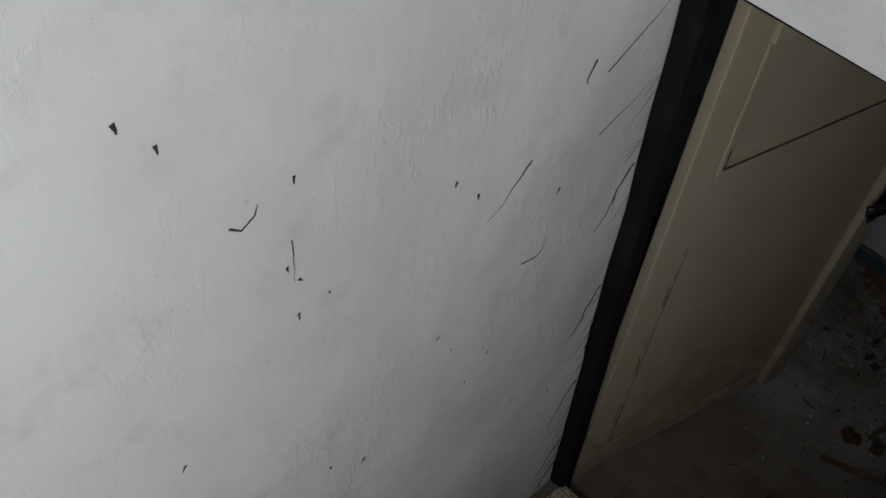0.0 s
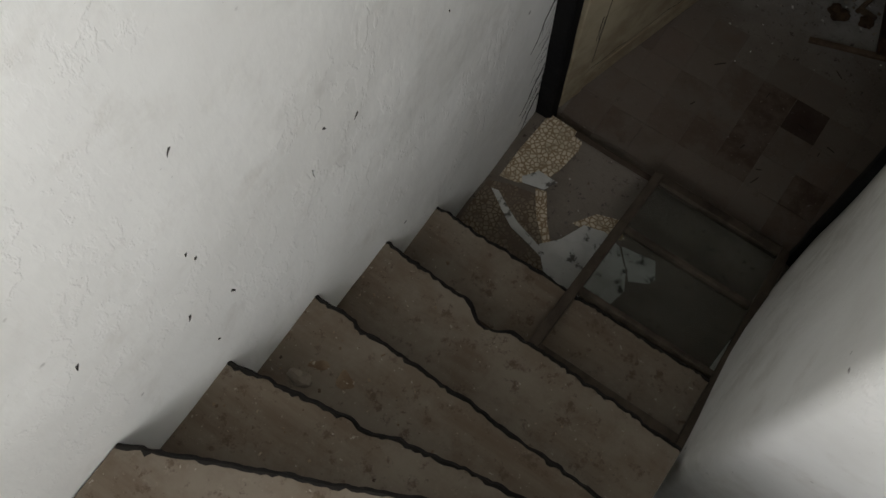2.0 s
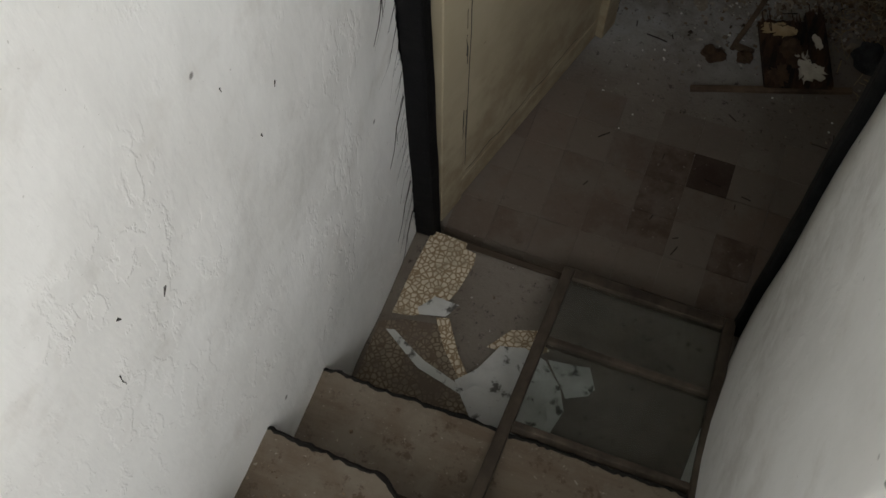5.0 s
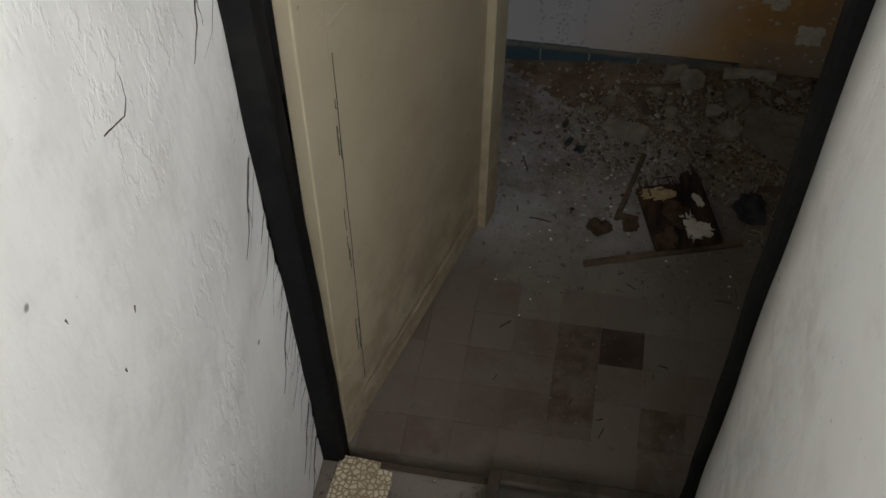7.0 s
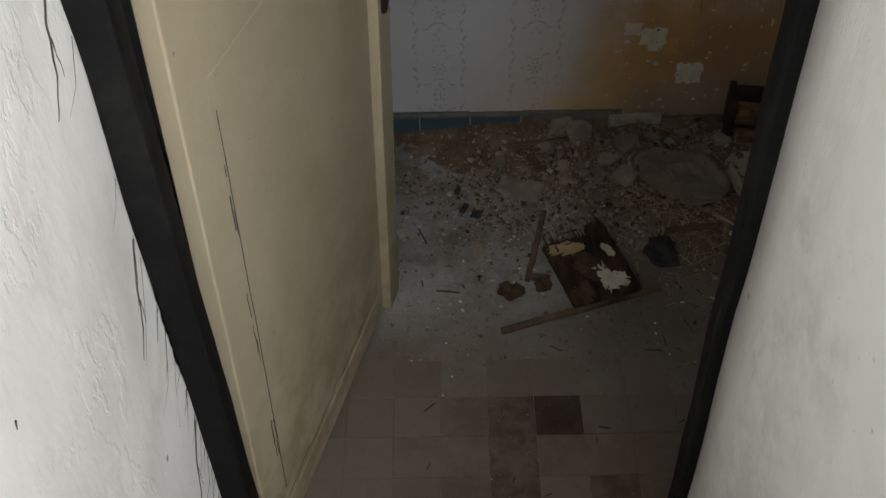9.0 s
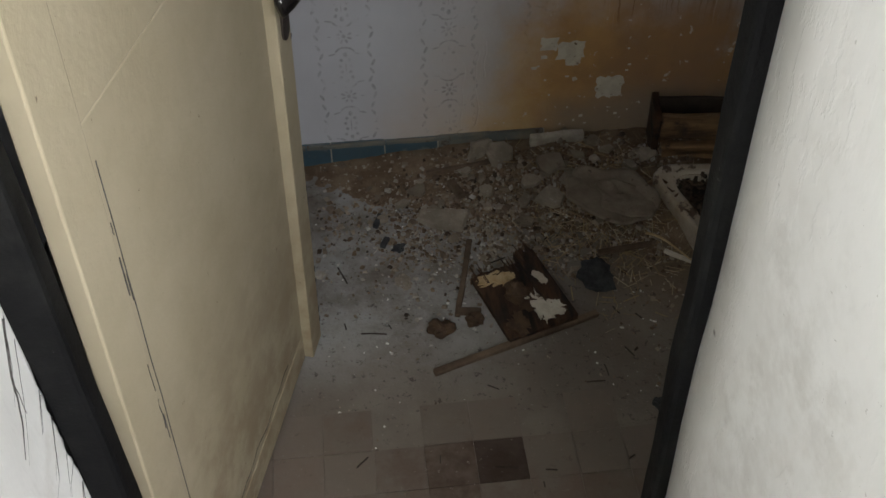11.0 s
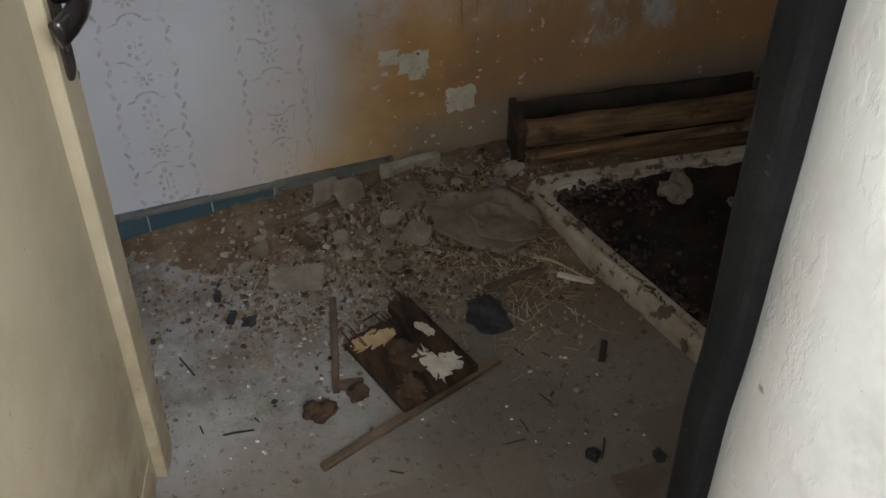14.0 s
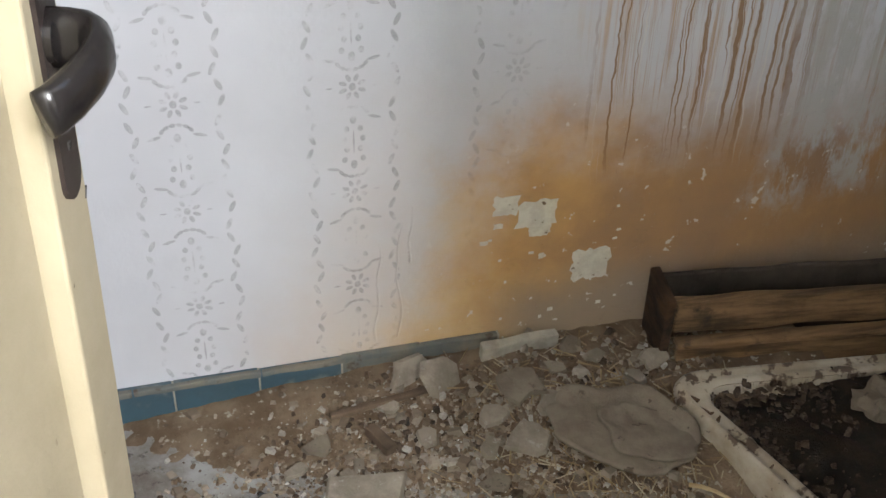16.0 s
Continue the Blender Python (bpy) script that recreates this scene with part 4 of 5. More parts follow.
for band in range(-3, 5):
    cx = -0.489 + 0.268 * band
    v = 0.034
    while v < 1.25:
        # flower
        for q in range(8):
            a = q * pi / 4 + pi / 8
            dab(cx + 0.016 * cos(a), v + 0.016 * sin(a), 0.006, 0.0028, a)
        dab(cx, v, 0.005, 0.005, 0, 8)
        for sg in (-1, 1):
            dab(cx + sg * 0.036, v, 0.005, 0.0012, 0)
        # curls and dots
        arc(cx, v + 0.045, 0.024, pi + 0.25, 2 * pi - 0.25, 0.0026, 0.7)
        arc(cx, v + 0.135, 0.024, 0.25, pi - 0.25, 0.0026, 0.7)
        for sg in (-1, 1):
            dab(cx + sg * 0.034, v + 0.045, 0.010, 0.0022, sg * 0.2)
            dab(cx + sg * 0.034, v + 0.132, 0.010, 0.0022, -sg * 0.25)
            for q in range(4):
                dab(cx + sg * (0.011 if q % 2 else 0.015), v + 0.060 + q * 0.018, 0.0042, 0.0042, 0)
        dab(cx, v + 0.050, 0.005, 0.006, 0)
        dab(cx, v + 0.130, 0.005, 0.006, 0)
        dab(cx, v + 0.090, 0.0014, 0.016, 0)
        # leaf borders
        for sg in (-1, 1):
            for q in range(7):
                vv = v + q * 0.0257
                dab(cx + sg * 0.066 + 0.005 * sin(q * 1.8 + sg), vv, 0.0100, 0.0032, pi / 2 + 0.45 * (1 if q % 2 else -1) * sg)
        v += 0.186
ob = part("printed_pattern", bm, INK, wall_far, "faded grey-pink ornamental print")
ob["kind"] = "stuff"

# torn patches where the paper is gone, and blistered seams
def torn(cx, cz, w, h, seed, name="bare_patch", material=FLAKE):
    bm = bmesh.new()
    vs = []
    n = 26
    for i in range(n):
        a = 2 * pi * i / n
        k = 1 + 0.30 * noise.noise(Vector((cos(a) * 2.2, sin(a) * 2.2, seed))) + 0.2 * noise.noise(Vector((cos(a) * 6, sin(a) * 6, seed)))
        m = max(abs(cos(a)), abs(sin(a)))
        px, pz = cx + w / 2 * cos(a) / m * k, cz + h / 2 * sin(a) / m * k
        vs.append(bm.verts.new((px, FAR - wobble(Vector((px, FAR, pz)), 0.004, 2.5) - 0.0018, pz)))
    f = bm.faces.new(vs)
    bmesh.ops.recalc_face_normals(bm, faces=[f])
    bmesh.ops.triangulate(bm, faces=bm.faces[:])
    bmesh.ops.solidify(bm, geom=bm.faces[:], thickness=0.0012)
    part(name, bm, material, wall_far, "bare pale patch of torn paper")
torn(0.042, 0.340, 0.044, 0.036, 1)
torn(0.100, 0.318, 0.070, 0.052, 2)
torn(0.108, 0.283, 0.040, 0.030, 3)
torn(0.215, 0.190, 0.072, 0.066, 4)
torn(0.030, 0.300, 0.016, 0.010, 5)
torn(0.115, 0.225, 0.010, 0.012, 6)
torn(0.005, 0.268, 0.014, 0.008, 7)
for k in range(16):
    torn(rng.uniform(0.0, 0.28), rng.uniform(0.08, 0.36), rng.uniform(0.004, 0.010), rng.uniform(0.004, 0.009), 20 + k)
for x0, pts in ((-0.19, (0.09, 0.30)), (-0.15, (0.09, 0.33)), (-0.13, (0.25, 0.36))):
    ps = []
    for i in range(24):
        z = pts[0] + (pts[1] - pts[0]) * i / 23
        xx = x0 + 0.012 * noise.noise(Vector((x0 * 30, 0, z * 16))) + 0.02 * (z - 0.1)
        ps.append((xx, FAR - wobble(Vector((xx, FAR, z)), 0.004, 2.5) - 0.001, z))
    part("paper_blister", tube(ps, 0.0028, 6, 0.5), PAPER, wall_far)

# ---- the room: shower tray, plank box ----
tray = thing("shower_tray", "low white enamelled shower tray filled with dark soil", "shower tray")
TA = Matrix(((1, -0.26, 0, 0.275), (-0.12, 1, 0, 2.715), (0, 0, 1, 0), (0, 0, 0, 1)))  # slightly out of square
def rounded(x0, x1, y0, y1, r, n=6):
    pts = []
    for cx, cy, a0 in ((x1 - r, y1 - r, 0), (x0 + r, y1 - r, pi / 2), (x0 + r, y0 + r, pi), (x1 - r, y0 + r, 3 * pi / 2)):
        pts += [(cx + r * cos(a0 + pi / 2 * i / n), cy + r * sin(a0 + pi / 2 * i / n)) for i in range(n + 1)]
    return pts
TW, TD = 0.80, 0.80
bm = bmesh.new()
prof = [(0.0, 0.0), (0.0, 0.045), (0.004, 0.058), (0.010, 0.063), (0.017, 0.060), (0.022, 0.056), (0.030, 0.058), (0.040, 0.060), (0.046, 0.054), (0.052, 0.040), (0.060, 0.02)]
rings = []
for inset, z in prof:
    pts = rounded(inset, TW - inset, -TD + inset, -inset, 0.09 - inset * 0.55, 7)
    rings.append([bm.verts.new((x, y, z)) for x, y in pts])
for i in range(8):
    for k in range(len(rings[0])):
        bm.faces.new((rings[i][k - 1], rings[i][k], rings[i + 1][k], rings[i + 1][k - 1]))
for v in bm.verts:
    v.co.z += 0.0015 * noise.noise(v.co * 25) if v.co.z > 0.03 else 0
bmesh.ops.recalc_face_normals(bm, faces=bm.faces[:])
loose = [v for v in bm.verts if not v.link_faces]
for v in loose:
    bm.verts.remove(v)
bm.transform(TA)
part("rim", bm, ENAMEL, tray, "chipped white enamel rim with rusty stains", smooth=True)
bm = bmesh.new()
rings = [[bm.verts.new((x, y, z - 0.0005)) for x, y in rounded(inset, TW - inset, -TD + inset, -inset, 0.09 - inset * 0.55, 7)] for inset, z in prof[8:]]
for i in range(2):
    for k in range(len(rings[0])):
        bm.faces.new((rings[i][k - 1], rings[i][k], rings[i + 1][k], rings[i + 1][k - 1]))
bm.faces.new(rings[-1])
bmesh.ops.recalc_face_normals(bm, faces=bm.faces[:])
bm.transform(TA)
part("basin", bm, ENAMEL, tray)
rr = random.Random(12)
for k in range(30):  # rusty chips along the rim
    y = rr.uniform(-0.74, -0.06)
    p = [(0.006 + 0.028 * rr.random(), y, 0.0575), (0.008 + 0.028 * rr.random(), y + rr.uniform(0.004, 0.03), 0.0575)]
    part("rust_chip", tube([TA @ Vector(q) for q in p], rr.uniform(0.002, 0.0055), 6, 0.6, 0.7), RUSTY, tray, "rusty chip in the enamel")

def soil_h(x, y):
    e = min(x - 0.055, 0.745 - x, y + 0.745, -0.055 - y)
    bare = max(0, 0.16 - (hypot(x - 0.20, y + 0.06))) * 0.10 if x < 0.4 else 0
    return 0.034 + min(0.022, max(0, e) * 0.22) + 0.022 * max(0, min(1, (x - 0.22) / 0.1)) * max(0, min(1, (y + 0.22) / 0.12)) + 0.014 * noise.noise(Vector((x * 9, y * 9, 3))) + 0.006 * noise.noise(Vector((x * 40, y * 40, 3))) - 0.45 * bare
heap("soil", "dark damp soil and leaf mould in the tray", 0.058, 0.742, -0.742, -0.058, 60, 60, soil_h, SOIL, TA, "soil")

def dirt_h(x, y):
    edge = max(0.0, min(1.0, (y - (2.60 - 0.22 * max(0, min(1, (x + 0.35) / 0.6)) + 0.06 * noise.noise(Vector((x * 5, 1, 0))))) / 0.28))
    side = max(0.0, min(1.0, (x + 0.66) / 0.45))
    n = 0.5 + 0.5 * noise.noise(Vector((x * 9, y * 9, 0)))
    return -0.012 + edge * (0.012 + side * (0.030 + 0.022 * n)) + 0.007 * edge * noise.noise(Vector((x * 32, y * 32, 5)))
heap("rubble_bank", "brown rubble and dirt banked against the wall", -0.72, 0.62, 2.30, FAR - 0.004, 150, 64, dirt_h, DIRT)

plank_box = thing("plank_box", "rotten brown plank boxing behind the shower tray", "plank box")
PB = pose(0.345, 2.822, -0.012, 0, 0, -8)
def plank(name, x0, x1, y0, y1, z0, z1, seed, material=ROTTEN):
    bm = bmesh.new()
    box(bm, x0, x1, y0, y1, z0, z1, bevel=0.004)
    bmesh.ops.subdivide_edges(bm, edges=[e for e in bm.edges if e.calc_length() > 0.2], cuts=24, use_grid_fill=True)
    for v in bm.verts:
        v.co += noise.noise_vector(Vector((v.co.x * 8, v.co.y * 14 + seed, v.co.z * 14))) * 0.006
    bm.transform(PB)
    part(name, bm, material, plank_box)
plank("front_plank", 0.0, 0.62, -0.055, -0.035, 0.105, 0.178, 1)
plank("front_plank", 0.01, 0.64, -0.075, -0.057, 0.02, 0.100, 4)
plank("ledge", 0.0, 0.63, -0.090, -0.058, 0.094, 0.106, 7)
plank("end_plank", -0.022, -0.002, -0.06, 0.05, 0.0, 0.185, 9, CHAR)
# near-black strip gives the dark gap behind the boxing its shade by colour
plank("gap_shade", 0.0, 0.60, 0.020, 0.035, 0.0, 0.184, 12, DARKSTICK)

# ---- the room: things lying on the floor ----
BM4 = pose(-0.112, 2.312, 0.010, 0, 0, 17.5)
board = thing("charred_board", "charred broken board with pale flaking patches", "board")
def torn_plank(x0, x1, y0, y1, z0, z1, seed, ragged_by):
    """A plank with a snapped, splintered far end."""
    n = 26
    end = []
    for i in range(n + 1):
        xx = x1 - (x1 - x0) * i / n
        end.append((xx, y1 + ragged_by * (noise.noise(Vector((xx * 28, seed, 0))) + 0.9 * noise.noise(Vector((xx * 110, seed, 3))))))
    bm = prism([(x0, y0), (x1, y0)] + end, z0, z1)
    bm.transform(BM4)
    return part("plank", bm, CHAR, board, "dark charred splintered plank")
torn_plank(-0.090, 0.038, -0.122, 0.098, 0.0, 0.014, 2, 0.014)
torn_plank(0.039, 0.088, -0.122, 0.125, 0.0, 0.023, 7, 0.024)
def blotch(cx, cy, w, h, seed, material, z, turn=0.0):
    bm = bmesh.new()
    vs = []
    c, s = cos(turn), sin(turn)
    for i in range(64):
        a = 2 * pi * i / 64
        k = 1 + 0.45 * noise.noise(Vector((cos(a) * 1.8, sin(a) * 1.8, seed))) + 0.75 * noise.noise(Vector((cos(a) * 5, sin(a) * 5, seed))) + 0.6 * noise.noise(Vector((cos(a) * 13, sin(a) * 13, seed)))
        p, q = w / 2 * cos(a) * k, h / 2 * sin(a) * k
        vs.append(bm.verts.new((cx + p * c - q * s, cy + p * s + q * c, z)))
    bm.faces.new(vs)
    bmesh.ops.triangulate(bm, faces=bm.faces[:])
    bmesh.ops.solidify(bm, geom=bm.faces[:], thickness=-0.0018)
    bm.transform(BM4)
    part("flake", bm, material, board, "pale flaking patch")
fl = random.Random(4)
blotch(-0.034, 0.062, 0.090, 0.036, 1.0, PALE_WOOD, 0.0146, -0.2)
blotch(-0.060, 0.074, 0.034, 0.026, 2.0, PALE_WOOD, 0.0152)
blotch(0.060, 0.022, 0.022, 0.040, 3.0, FLAKE, 0.0240, 0.25)
blotch(0.022, -0.058, 0.040, 0.084, 4.0, FLAKE, 0.0156, -0.15)
blotch(0.048, -0.080, 0.034, 0.046, 5.0, FLAKE, 0.0246, 0.1)
blotch(-0.050, -0.088, 0.050, 0.062, 6.0, RUSTY, 0.0146)
blotch(-0.010, -0.012, 0.056, 0.080, 7.0, RUSTY, 0.0150, 0.3)
for q in range(26):
    a, r = fl.uniform(0, 2 * pi), fl.uniform(0.02, 0.05)
    cx, cy, material = fl.choice(((-0.034, 0.058, PALE_WOOD), (0.030, -0.055, FLAKE), (0.0, -0.03, RUSTY)))
    size = fl.uniform(0.004, 0.010)
    blotch(min(0.034, cx + r * cos(a)), max(-0.11, min(0.085, cy + r * sin(a))), size * 1.4, size, 10 + q * 1.7, material, 0.0147 + 0.0001 * q)
for q in range(9):
    u = fl.choice((fl.uniform(-0.086, 0.03), fl.uniform(0.042, 0.084)))
    base = 0.095 if u > 0.04 else 0.07
    part("splinter", tube([BM4 @ Vector((u, base + fl.uniform(-0.02, 0.02), 0.015 + 0.007 * (u > 0.04))), BM4 @ Vector((u + fl.uniform(-0.008, 0.008), base + 0.04 + fl.uniform(0, 0.03), 0.014 + fl.uniform(0, 0.012)))], 0.0032, 4, 0.3), CHAR, board)

def stick(label, a, b, w, h, material=STICKM, z=0.004, seed=0):
    a, b = Vector(a), Vector(b)
    d = b - a
    m = pose((a.x + b.x) / 2, (a.y + b.y) / 2, z, 0, 0, 180 / pi * atan2(d.y, d.x))
    return tagged(part("stick", rough_box((d.length, w, h), m, 6, 0.002, 25, 0.002, seed), material), label, "stick", "sticks and splinters on the floor")
stick("long thin weathered batten beside the charred board", (-0.345, 2.105), (0.06, 2.240), 0.017, 0.012, STICKM, 0.002, 1)
stick("thin weathered stick lying on the ashy floor", (-0.272, 2.27), (-0.212, 2.525), 0.014, 0.010, STICKM, 0.003, 2)
stick("short broken stick end", (-0.27, 2.285), (-0.215, 2.275), 0.016, 0.014, STICKM, 0.003, 3)
stick("short dark splinter on the ashy floor", (-0.505, 2.245), (-0.445, 2.235), 0.004, 0.003, DARKSTICK, 0.003, 4)
stick("dark stick half buried in rubble", (-0.30, 2.76), (-0.10, 2.79), 0.012, 0.010, STICKM, 0.038, 5)
stick("short wooden offcut in the rubble", (-0.24, 2.72), (-0.215, 2.66), 0.020, 0.02, STICKM, 0.030, 6)
stick("small black charcoal stick", (-0.45, 2.60), (-0.43, 2.645), 0.014, 0.012, CINDER, 0.003, 7)
stick("small black charcoal stick", (-0.435, 2.525), (-0.42, 2.555), 0.014, 0.012, CINDER, 0.003, 8)
stick("pale split lath in the rubble", (0.10, 2.425), (0.24, 2.44), 0.018, 0.008, STICKM, 0.020, 9)
stick("pale split lath in the rubble", (0.27, 2.42), (0.335, 2.37), 0.012, 0.008, FLAKE, 0.012, 10)
stick("dark splinter on the floor", (0.255, 2.165), (0.285, 2.215), 0.014, 0.008, DARKSTICK, 0.003, 11)
stick("thin dark splinter on the floor", (-0.55, 2.47), (-0.53, 2.41), 0.004, 0.003, DARKSTICK, 0.003, 12)
for k in range(26):
    x, y, a, ln = rng.uniform(-0.55, 0.25), rng.uniform(1.6, 2.5), rng.uniform(0, pi), rng.uniform(0.015, 0.05)
    stick("thin dark splinter on the floor", (x, y), (x + ln * cos(a), y + ln * sin(a)), 0.003, 0.0025, DARKSTICK, 0.0025, 30 + k)

def stone(label, x, y, z, sx, sy, sz, turn, seed, material=STONE, category="lump", name="plaster_lump"):
    return tagged(part(name, lump(sx, sy, sz, at(x, y, z, turn), seed, 0.5, 3), material), label, category, "lumps and cinders on the floor")
stone("black cinder lump on the floor", 0.085, 2.365, 0.002, 0.085, 0.10, 0.026, 20, 1, CINDER, "cinder", "cinder")
stone("grey cinder crumb on the floor", -0.395, 2.52, 0.002, 0.034, 0.026, 0.012, 30, 2, CINDER, "cinder", "cinder")
stone("orange-brown crumbled brick piece", -0.315, 2.235, 0.002, 0.065, 0.05, 0.028, 10, 3, RUSTY, "brick piece", "brick_piece")
stone("orange-brown crumbled brick piece", -0.235, 2.255, 0.002, 0.042, 0.04, 0.026, 50, 4, RUSTY, "brick piece", "brick_piece")
stone("orange-brown crumb on the charred board", -0.125, 2.32, 0.026, 0.045, 0.055, 0.02, 50, 5, RUSTY, "brick piece", "brick_piece")
stone("black cinder lump near the door", 0.14, 1.965, 0.001, 0.028, 0.028, 0.016, 0, 6, CINDER, "cinder", "cinder")
stone("black cinder lump near the door", 0.255, 1.92, 0.001, 0.022, 0.03, 0.016, 0, 7, CINDER, "cinder", "cinder")
stone("grey flat shard on ashy floor", -0.39, 2.40, 0.002, 0.035, 0.05, 0.008, 20, 8)
def slab(label, x, y, z, w, h, thick, turn, tilt, seed, material=STONE):
    """A flat broken piece of plaster with a jagged outline."""
    n = 7 + int(seed) % 3
    pts = []
    for i in range(n):
        a = 2 * pi * (i + 0.7 * noise.noise(Vector((i * 1.7, seed, 5)))) / n
        k = 1 + 0.7 * noise.noise(Vector((cos(a) * 1.9, sin(a) * 1.9, seed * 1.37)))
        pts.append((w / 2 * cos(a) * k, h / 2 * sin(a) * k))
    bm = prism(pts, 0.0, thick, 2)
    for v in bm.verts:
        v.co += noise.noise_vector(v.co * 35 + Vector((seed, 0, 0))) * 0.0035
        if v.co.z > thick * 0.8:
            v.co.x *= 0.93
            v.co.y *= 0.93
    bm.transform(at(x, y, z, turn, tilt))
    return tagged(part("plaster_slab", bm, material), label, "plaster slab", "plaster slabs in the rubble")
for k, (x, y, s, tilt) in enumerate(((-0.145, 2.835, 0.10, 62), (-0.095, 2.80, 0.095, 40), (0.04, 2.74, 0.085, 22), (-0.03, 2.70, 0.055, 12), (0.085, 2.855, 0.06, 70), (-0.33, 2.72, 0.05, 14), (-0.37, 2.68, 0.045, 10), (0.20, 2.80, 0.05, 20), (0.25, 2.72, 0.04, 15), (0.12, 2.78, 0.045, 25), (-0.20, 2.77, 0.05, 18), (0.30, 2.76, 0.06, 30), (0.17, 2.84, 0.05, 35), (-0.05, 2.64, 0.05, 8), (-0.06, 2.57, 0.06, 6), (0.02, 2.64, 0.07, 9), (0.075, 2.70, 0.065, 14), (-0.29, 2.64, 0.045, 8), (-0.15, 2.69, 0.05, 12), (-0.43, 2.63, 0.035, 6))):
    slab("broken plaster slab lying in the rubble", x, y, 0.006 + max(0, dirt_h(x, y)), s, s * rng.uniform(0.6, 0.9), 0.006 + s * 0.06, rng.uniform(-60, 60), tilt, 30 + k, rng.choice((STONE, STONE, SACK)))
slab("large grey-brown plaster slab on the ashy floor", -0.262, 2.605, 0.004, 0.14, 0.085, 0.016, -18, 4, 9)
for k, (x, y, s) in enumerate(((0.80, 2.50, 0.06), (0.86, 2.42, 0.05), (0.72, 2.46, 0.04), (0.92, 2.48, 0.06), (0.62, 2.54, 0.09))):
    stone("mud-brown lump lying in the soil", x, y, 0.05, s, s * 0.8, s * 0.5, rng.uniform(0, 180), 60 + k, SACK)

# sacking: a stiff round piece, its far rim curled up, a flap folded over it
def sacking(label, cx, cy, rx, ry, turn, z, rim, rim_at, seed, thick=0.007):
    bm = bmesh.new()
    rings, sides = 14, 56
    mid = bm.verts.new((0, 0, z + 0.004))
    rows = []
    for i in range(1, rings + 1):
        f = i / rings
        row = []
        for k in range(sides):
            a = 2 * pi * k / sides
            out = 1 + 0.30 * noise.noise(Vector((cos(a) * 1.5, sin(a) * 1.5, seed))) + 0.05 * noise.noise(Vector((cos(a) * 5, sin(a) * 5, seed)))
            x, y = rx * f * out * cos(a), ry * f * out * sin(a)
            lift = max(0.0, cos(a - rim_at)) ** 1.5 * rim * max(0.0, (f - 0.55) / 0.45) ** 1.4
            fold = 0.006 * noise.noise(Vector((x * 14, y * 14, seed))) + 0.003 * noise.noise(Vector((x * 45, y * 30, seed)))
            row.append(bm.verts.new((x, y, z + lift + fold + 0.006 * (1 - f))))
        rows.append(row)
    for k in range(sides):
        bm.faces.new((mid, rows[0][k - 1], rows[0][k]))
        for i in range(rings - 1):
            bm.faces.new((rows[i][k - 1], rows[i + 1][k - 1], rows[i + 1][k], rows[i][k]))
    bmesh.ops.recalc_face_normals(bm, faces=bm.faces[:])
    bmesh.ops.solidify(bm, geom=bm.faces[:], thickness=thick)
    bm.transform(at(cx, cy, 0, turn))
    return tagged(part("sacking", bm, SACK, smooth=True), label, "sack")
sacking("mud-caked piece of sacking lying on the rubble", 0.168, 2.600, 0.135, 0.080, -40, 0.050, 0.040, pi / 2 - 0.2, 3)
sacking("mud-caked flap of sack folded over", 0.205, 2.562, 0.088, 0.052, -34, 0.066, 0.024, pi - 0.5, 6, 0.006)
# bent pale strip of bark-like fibre by the tray
strip = [(0.235 + 0.016 * k, 2.475 - 0.010 * k - 0.0016 * k * k, 0.030 + 0.004 * sin(k * 0.9)) for k in range(7)]
tagged(part("bark_strip", tube(strip, 0.0055, 6, 0.4, 0.4), PALE_WOOD), "curled pale strip of split bark in the rubble", "bark")

# ---- loose crumbs ----
def crumbs(name, label, count, place, size, material, flat=0.6, seed=1, category="debris"):
    """Many small broken bits, each its own little block."""
    r = random.Random(seed)
    verts, faces = [], []
    for _ in range(count):
        x, y, z = place(r)
        s = size(r)
        a = r.uniform(0, pi)
        ca, sa = cos(a), sin(a)
        b = len(verts)
        lx, ly, lz = s * r.uniform(0.5, 1), s * r.uniform(0.35, 0.8), s * flat * r.uniform(0.4, 1)
        for dx, dy, dz in ((-1, -1, 0), (1, -1, 0), (1, 1, 0), (-1, 1, 0), (-0.7, -0.6, 1), (0.6, -0.8, 1), (0.7, 0.6, 1), (-0.5, 0.8, 1)):
            px, py = lx * dx * r.uniform(0.6, 1) / 2, ly * dy * r.uniform(0.6, 1) / 2
            verts.append((x + px * ca - py * sa, y + px * sa + py * ca, z + lz * dz * r.uniform(0.6, 1)))
        faces += [tuple(b + i for i in f) for f in ((0, 3, 2, 1), (4, 5, 6, 7), (0, 1, 5, 4), (1, 2, 6, 5), (2, 3, 7, 6), (3, 0, 4, 7))]
    mesh = bpy.data.meshes.new(name)
    mesh.from_pydata(verts, [], faces)
    mesh.materials.append(material)
    return tagged(new(name, mesh), label, category, kind="stuff")

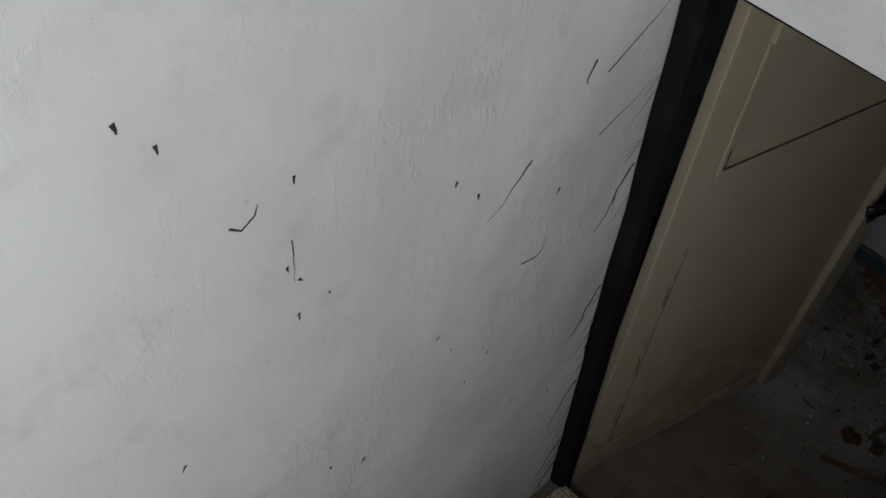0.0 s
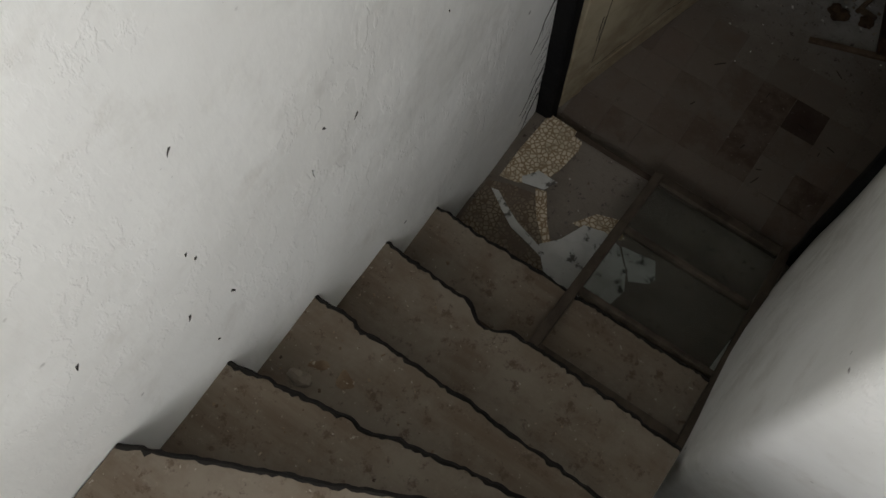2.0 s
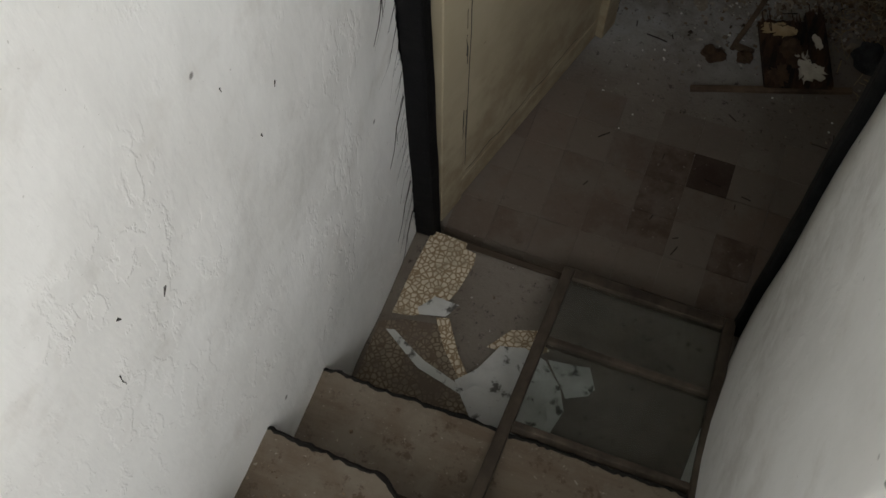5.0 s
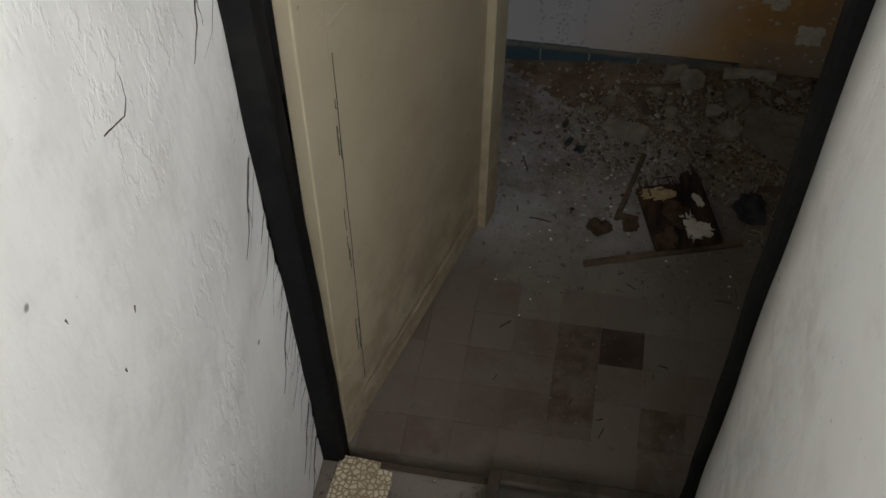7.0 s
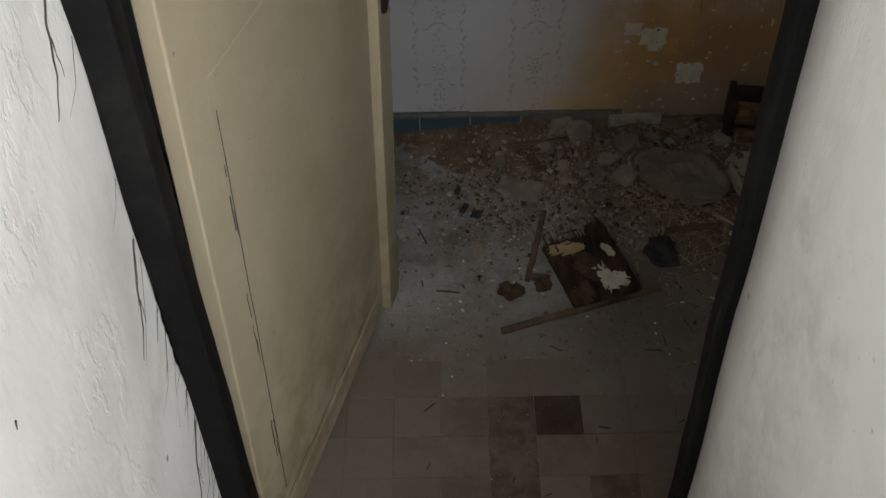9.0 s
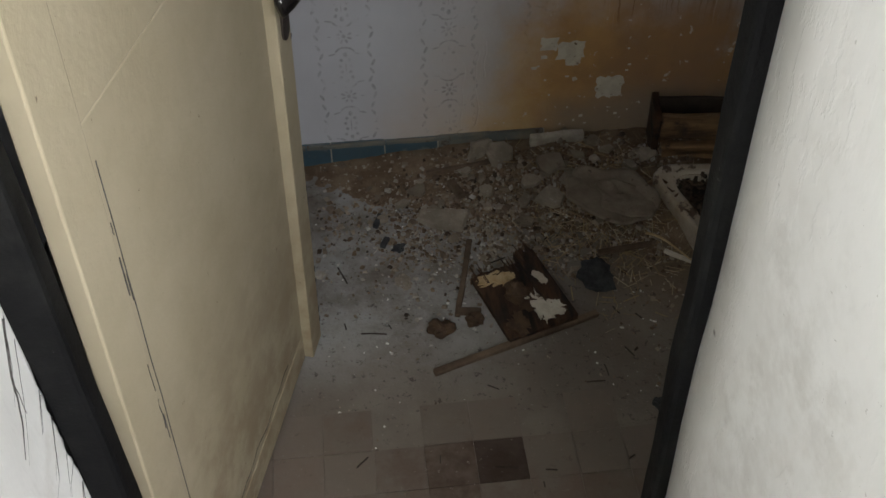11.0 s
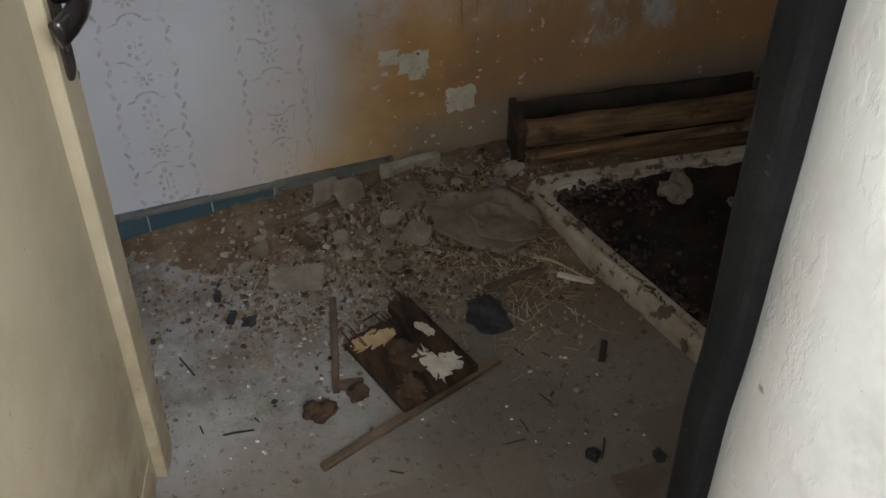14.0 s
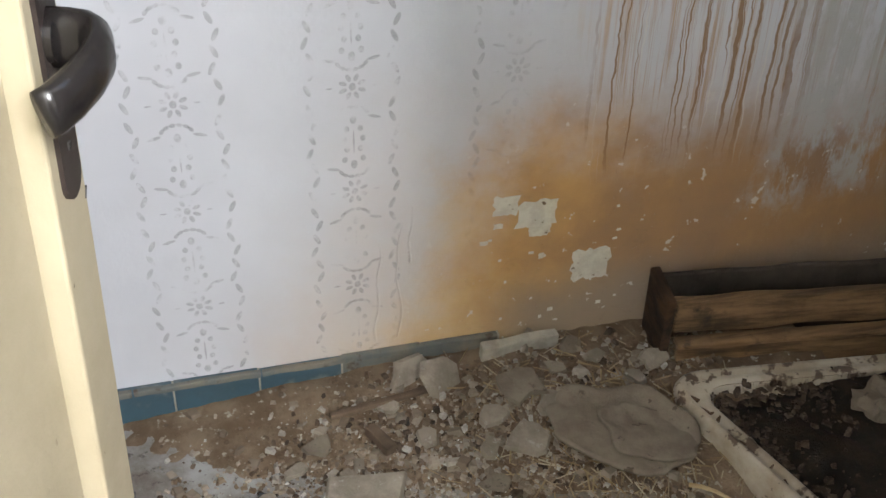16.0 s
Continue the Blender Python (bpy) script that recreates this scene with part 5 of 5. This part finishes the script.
def ground(x, y):
    return max(0.0, dirt_h(x, y) if y > 2.3 and -0.72 < x < 0.62 else 0.0)
def on_bank(r):
    while True:
        x, y = r.uniform(-0.6, 0.42), r.triangular(2.35, FAR - 0.02, 2.68)
        if r.random() < min(1, max(0.15, (x + 0.6) * 2)) and not (x > 0.22 + (2.70 - y) * 0.25 and y < 2.72):
            return x, y, ground(x, y) - 0.002
def on_ash(r):
    x, y = r.gauss(-0.20, 0.17), r.gauss(2.53, 0.13)
    y = min(y, FAR - 0.03)
    return x, y, ground(x, y) - 0.001
def on_floor(r):
    x, y = r.uniform(-0.75, 0.55), r.uniform(1.47, 2.75)
    if x > 0.20 + (2.70 - y) * 0.2:
        x -= 0.6
    return x, y, ground(x, y) - 0.001
crumbs("crumbs", "pale plaster crumbs over the rubble bank", 1700, on_bank, lambda r: 0.005 + 0.022 * r.random() ** 3, CRUMB, 0.6, 1)
crumbs("crumbs", "brown grit and crumbs over the rubble bank", 3600, on_bank, lambda r: 0.004 + 0.016 * r.random() ** 2, GRIT, 0.7, 2)
crumbs("crumbs", "pale plaster crumbs on the ashy floor", 2600, on_ash, lambda r: 0.003 + 0.016 * r.random() ** 4, CRUMB, 0.5, 3)
crumbs("crumbs", "brown grit scattered over the room floor", 1500, on_floor, lambda r: 0.002 + 0.008 * r.random() ** 3, GRIT, 0.5, 4)
crumbs("paint_flakes", "white paint flakes scattered over the floor", 950, on_floor, lambda r: 0.0025 + 0.012 * r.random() ** 4, WHITEGRIT, 0.25, 5)
crumbs("shards", "broken plaster shards and clods over the rubble bank", 620, on_bank, lambda r: 0.012 + 0.034 * r.random() ** 2.5, SHARD, 0.35, 11)
crumbs("shards", "dark charred bits in the rubble", 150, on_bank, lambda r: 0.010 + 0.022 * r.random() ** 2, CHARBITS, 0.4, 12)
crumbs("shards", "dark charred bits on the ashy floor", 90, on_ash, lambda r: 0.006 + 0.016 * r.random() ** 3, CHARBITS, 0.4, 13)
crumbs("grit", "fine pale grit on the ashy floor", 3500, on_ash, lambda r: 0.0015 + 0.004 * r.random() ** 2, CRUMB, 0.6, 14)
crumbs("grit", "fine brown and pale grit over the room floor", 3500, on_floor, lambda r: 0.0012 + 0.0035 * r.random() ** 2, CRUMB, 0.5, 15)
def on_tray(r):
    p = TA @ Vector((r.uniform(0.03, 0.74), r.uniform(-0.74, -0.03), 0))
    return p.x, p.y, 0.048
crumbs("leaf_mould", "dark leaf mould and crumbs in the tray", 900, on_tray, lambda r: 0.004 + 0.02 * r.random() ** 3, CHARBITS, 0.9, 6)
def on_tray_edge(r):
    if r.random() < 0.6:
        x, y = r.uniform(0.05, 0.72), -0.058 - abs(r.gauss(0, 0.06)) - 0.05 * max(0, noise.noise(Vector((x_seed(r), 0, 0))))
    else:
        x, y = 0.056 + abs(r.gauss(0, 0.012)), r.uniform(-0.74, -0.06)
    p = TA @ Vector((x, y, 0))
    return p.x, p.y, 0.050
def x_seed(r):
    return r.uniform(0, 9)
crumbs("leaf_litter", "blackened leaves rotting along the tray edge", 420, on_tray_edge, lambda r: 0.010 + 0.020 * r.random() ** 2, CHARBITS, 0.25, 16)
def on_right_floor(r):
    x, y = r.gauss(0.24, 0.10), r.gauss(2.38, 0.15)
    return x, y, ground(x, y) - 0.001
crumbs("crumbs", "brown clods and dark bits before the tray", 420, on_right_floor, lambda r: 0.003 + 0.016 * r.random() ** 3, GRIT, 0.5, 17)
def on_steps(r):
    k = r.choice((0, 1, 1, 2, 2, 2, 3, 3, 4))
    a, b, z, _ = STEPS[k]
    f = r.random() ** 1.4
    x = a[0] + (b[0] - a[0]) * f
    y = a[1] + (b[1] - a[1]) * f - r.uniform(0.02, 0.19)
    return x, y, z - 0.0005
crumbs("crumbs", "small crumbs and grit on the stair treads", 420, on_steps, lambda r: 0.002 + 0.010 * r.random() ** 4, GRIT, 0.5, 7)
def on_landing(r):
    return r.uniform(LEFT + 0.01, -0.12), r.uniform(0.96, 1.41), LAND - 0.0005
crumbs("crumbs", "small crumbs and grit on the landing", 260, on_landing, lambda r: 0.002 + 0.009 * r.random() ** 4, CRUMB, 0.5, 8)
def straws(name, label, count, place, length, material, seed):
    r = random.Random(seed)
    verts, faces = [], []
    for _ in range(count):
        x, y, z = place(r)
        ln, a, w = length * r.uniform(0.3, 1), r.uniform(0, pi), r.uniform(0.0006, 0.0016)
        dx, dy = ln * cos(a) / 2, ln * sin(a) / 2
        nx, ny = -sin(a) * w, cos(a) * w
        b = len(verts)
        lift = r.uniform(0.002, 0.012)
        for sx, zz in ((-1, 0.001), (1, lift)):
            verts += [(x + sx * dx + nx, y + sx * dy + ny, z + zz), (x + sx * dx - nx, y + sx * dy - ny, z + zz), (x + sx * dx, y + sx * dy, z + zz + w * 1.6)]
        faces += [(b, b + 1, b + 4, b + 3), (b + 1, b + 2, b + 5, b + 4), (b + 2, b, b + 3, b + 5), (b, b + 2, b + 1), (b + 3, b + 4, b + 5)]
    mesh = bpy.data.meshes.new(name)
    mesh.from_pydata(verts, [], faces)
    mesh.materials.append(material)
    return tagged(new(name, mesh), label, "straw", kind="stuff")
straws("straw", "straw and fibres strewn over the rubble", 620, lambda r: (lambda x, y: (x, y, ground(x, y)))(r.gauss(0.16, 0.12), min(FAR - 0.03, r.gauss(2.56, 0.14))), 0.05, STRAW, 9)

# ---- floor tiles near the doorway ----
T = 0.107
tile_mesh = bpy.data.meshes.new("tile")
bm = boxed(-T / 2 + 0.0005, T / 2 - 0.0005, -T / 2 + 0.0005, T / 2 - 0.0005, -0.006, 0.0024, bevel=0.0006)
bm.to_mesh(tile_mesh)
bm.free()
tile_mesh.materials.append(TILE)
dark_mesh = tile_mesh.copy()
dark_mesh.materials[0] = DARK_TILE
brown_mesh = tile_mesh.copy()
brown_mesh.materials[0] = BROWN_TILE
for j in range(-1, 5):
    for i in range(13):
        x, y = -0.226 + (i - 5) * T, 1.86 + (j - 3) * T
        if j == 4 and rng.random() < 0.45 or x > 0.45 or x < -0.80:
            continue
        ob = new("tile", dark_mesh if (i, j) == (5, 3) else brown_mesh if (i, j) in ((4, 3), (4, 2), (6, 1), (4, 1)) else tile_mesh)
        ob.parent = floor_room
        ob.location = (x, y, 0.0005 + rng.uniform(-0.0006, 0.0006))
        ob.rotation_euler = (rng.uniform(-0.003, 0.003), rng.uniform(-0.003, 0.003), rng.uniform(-0.008, 0.008))
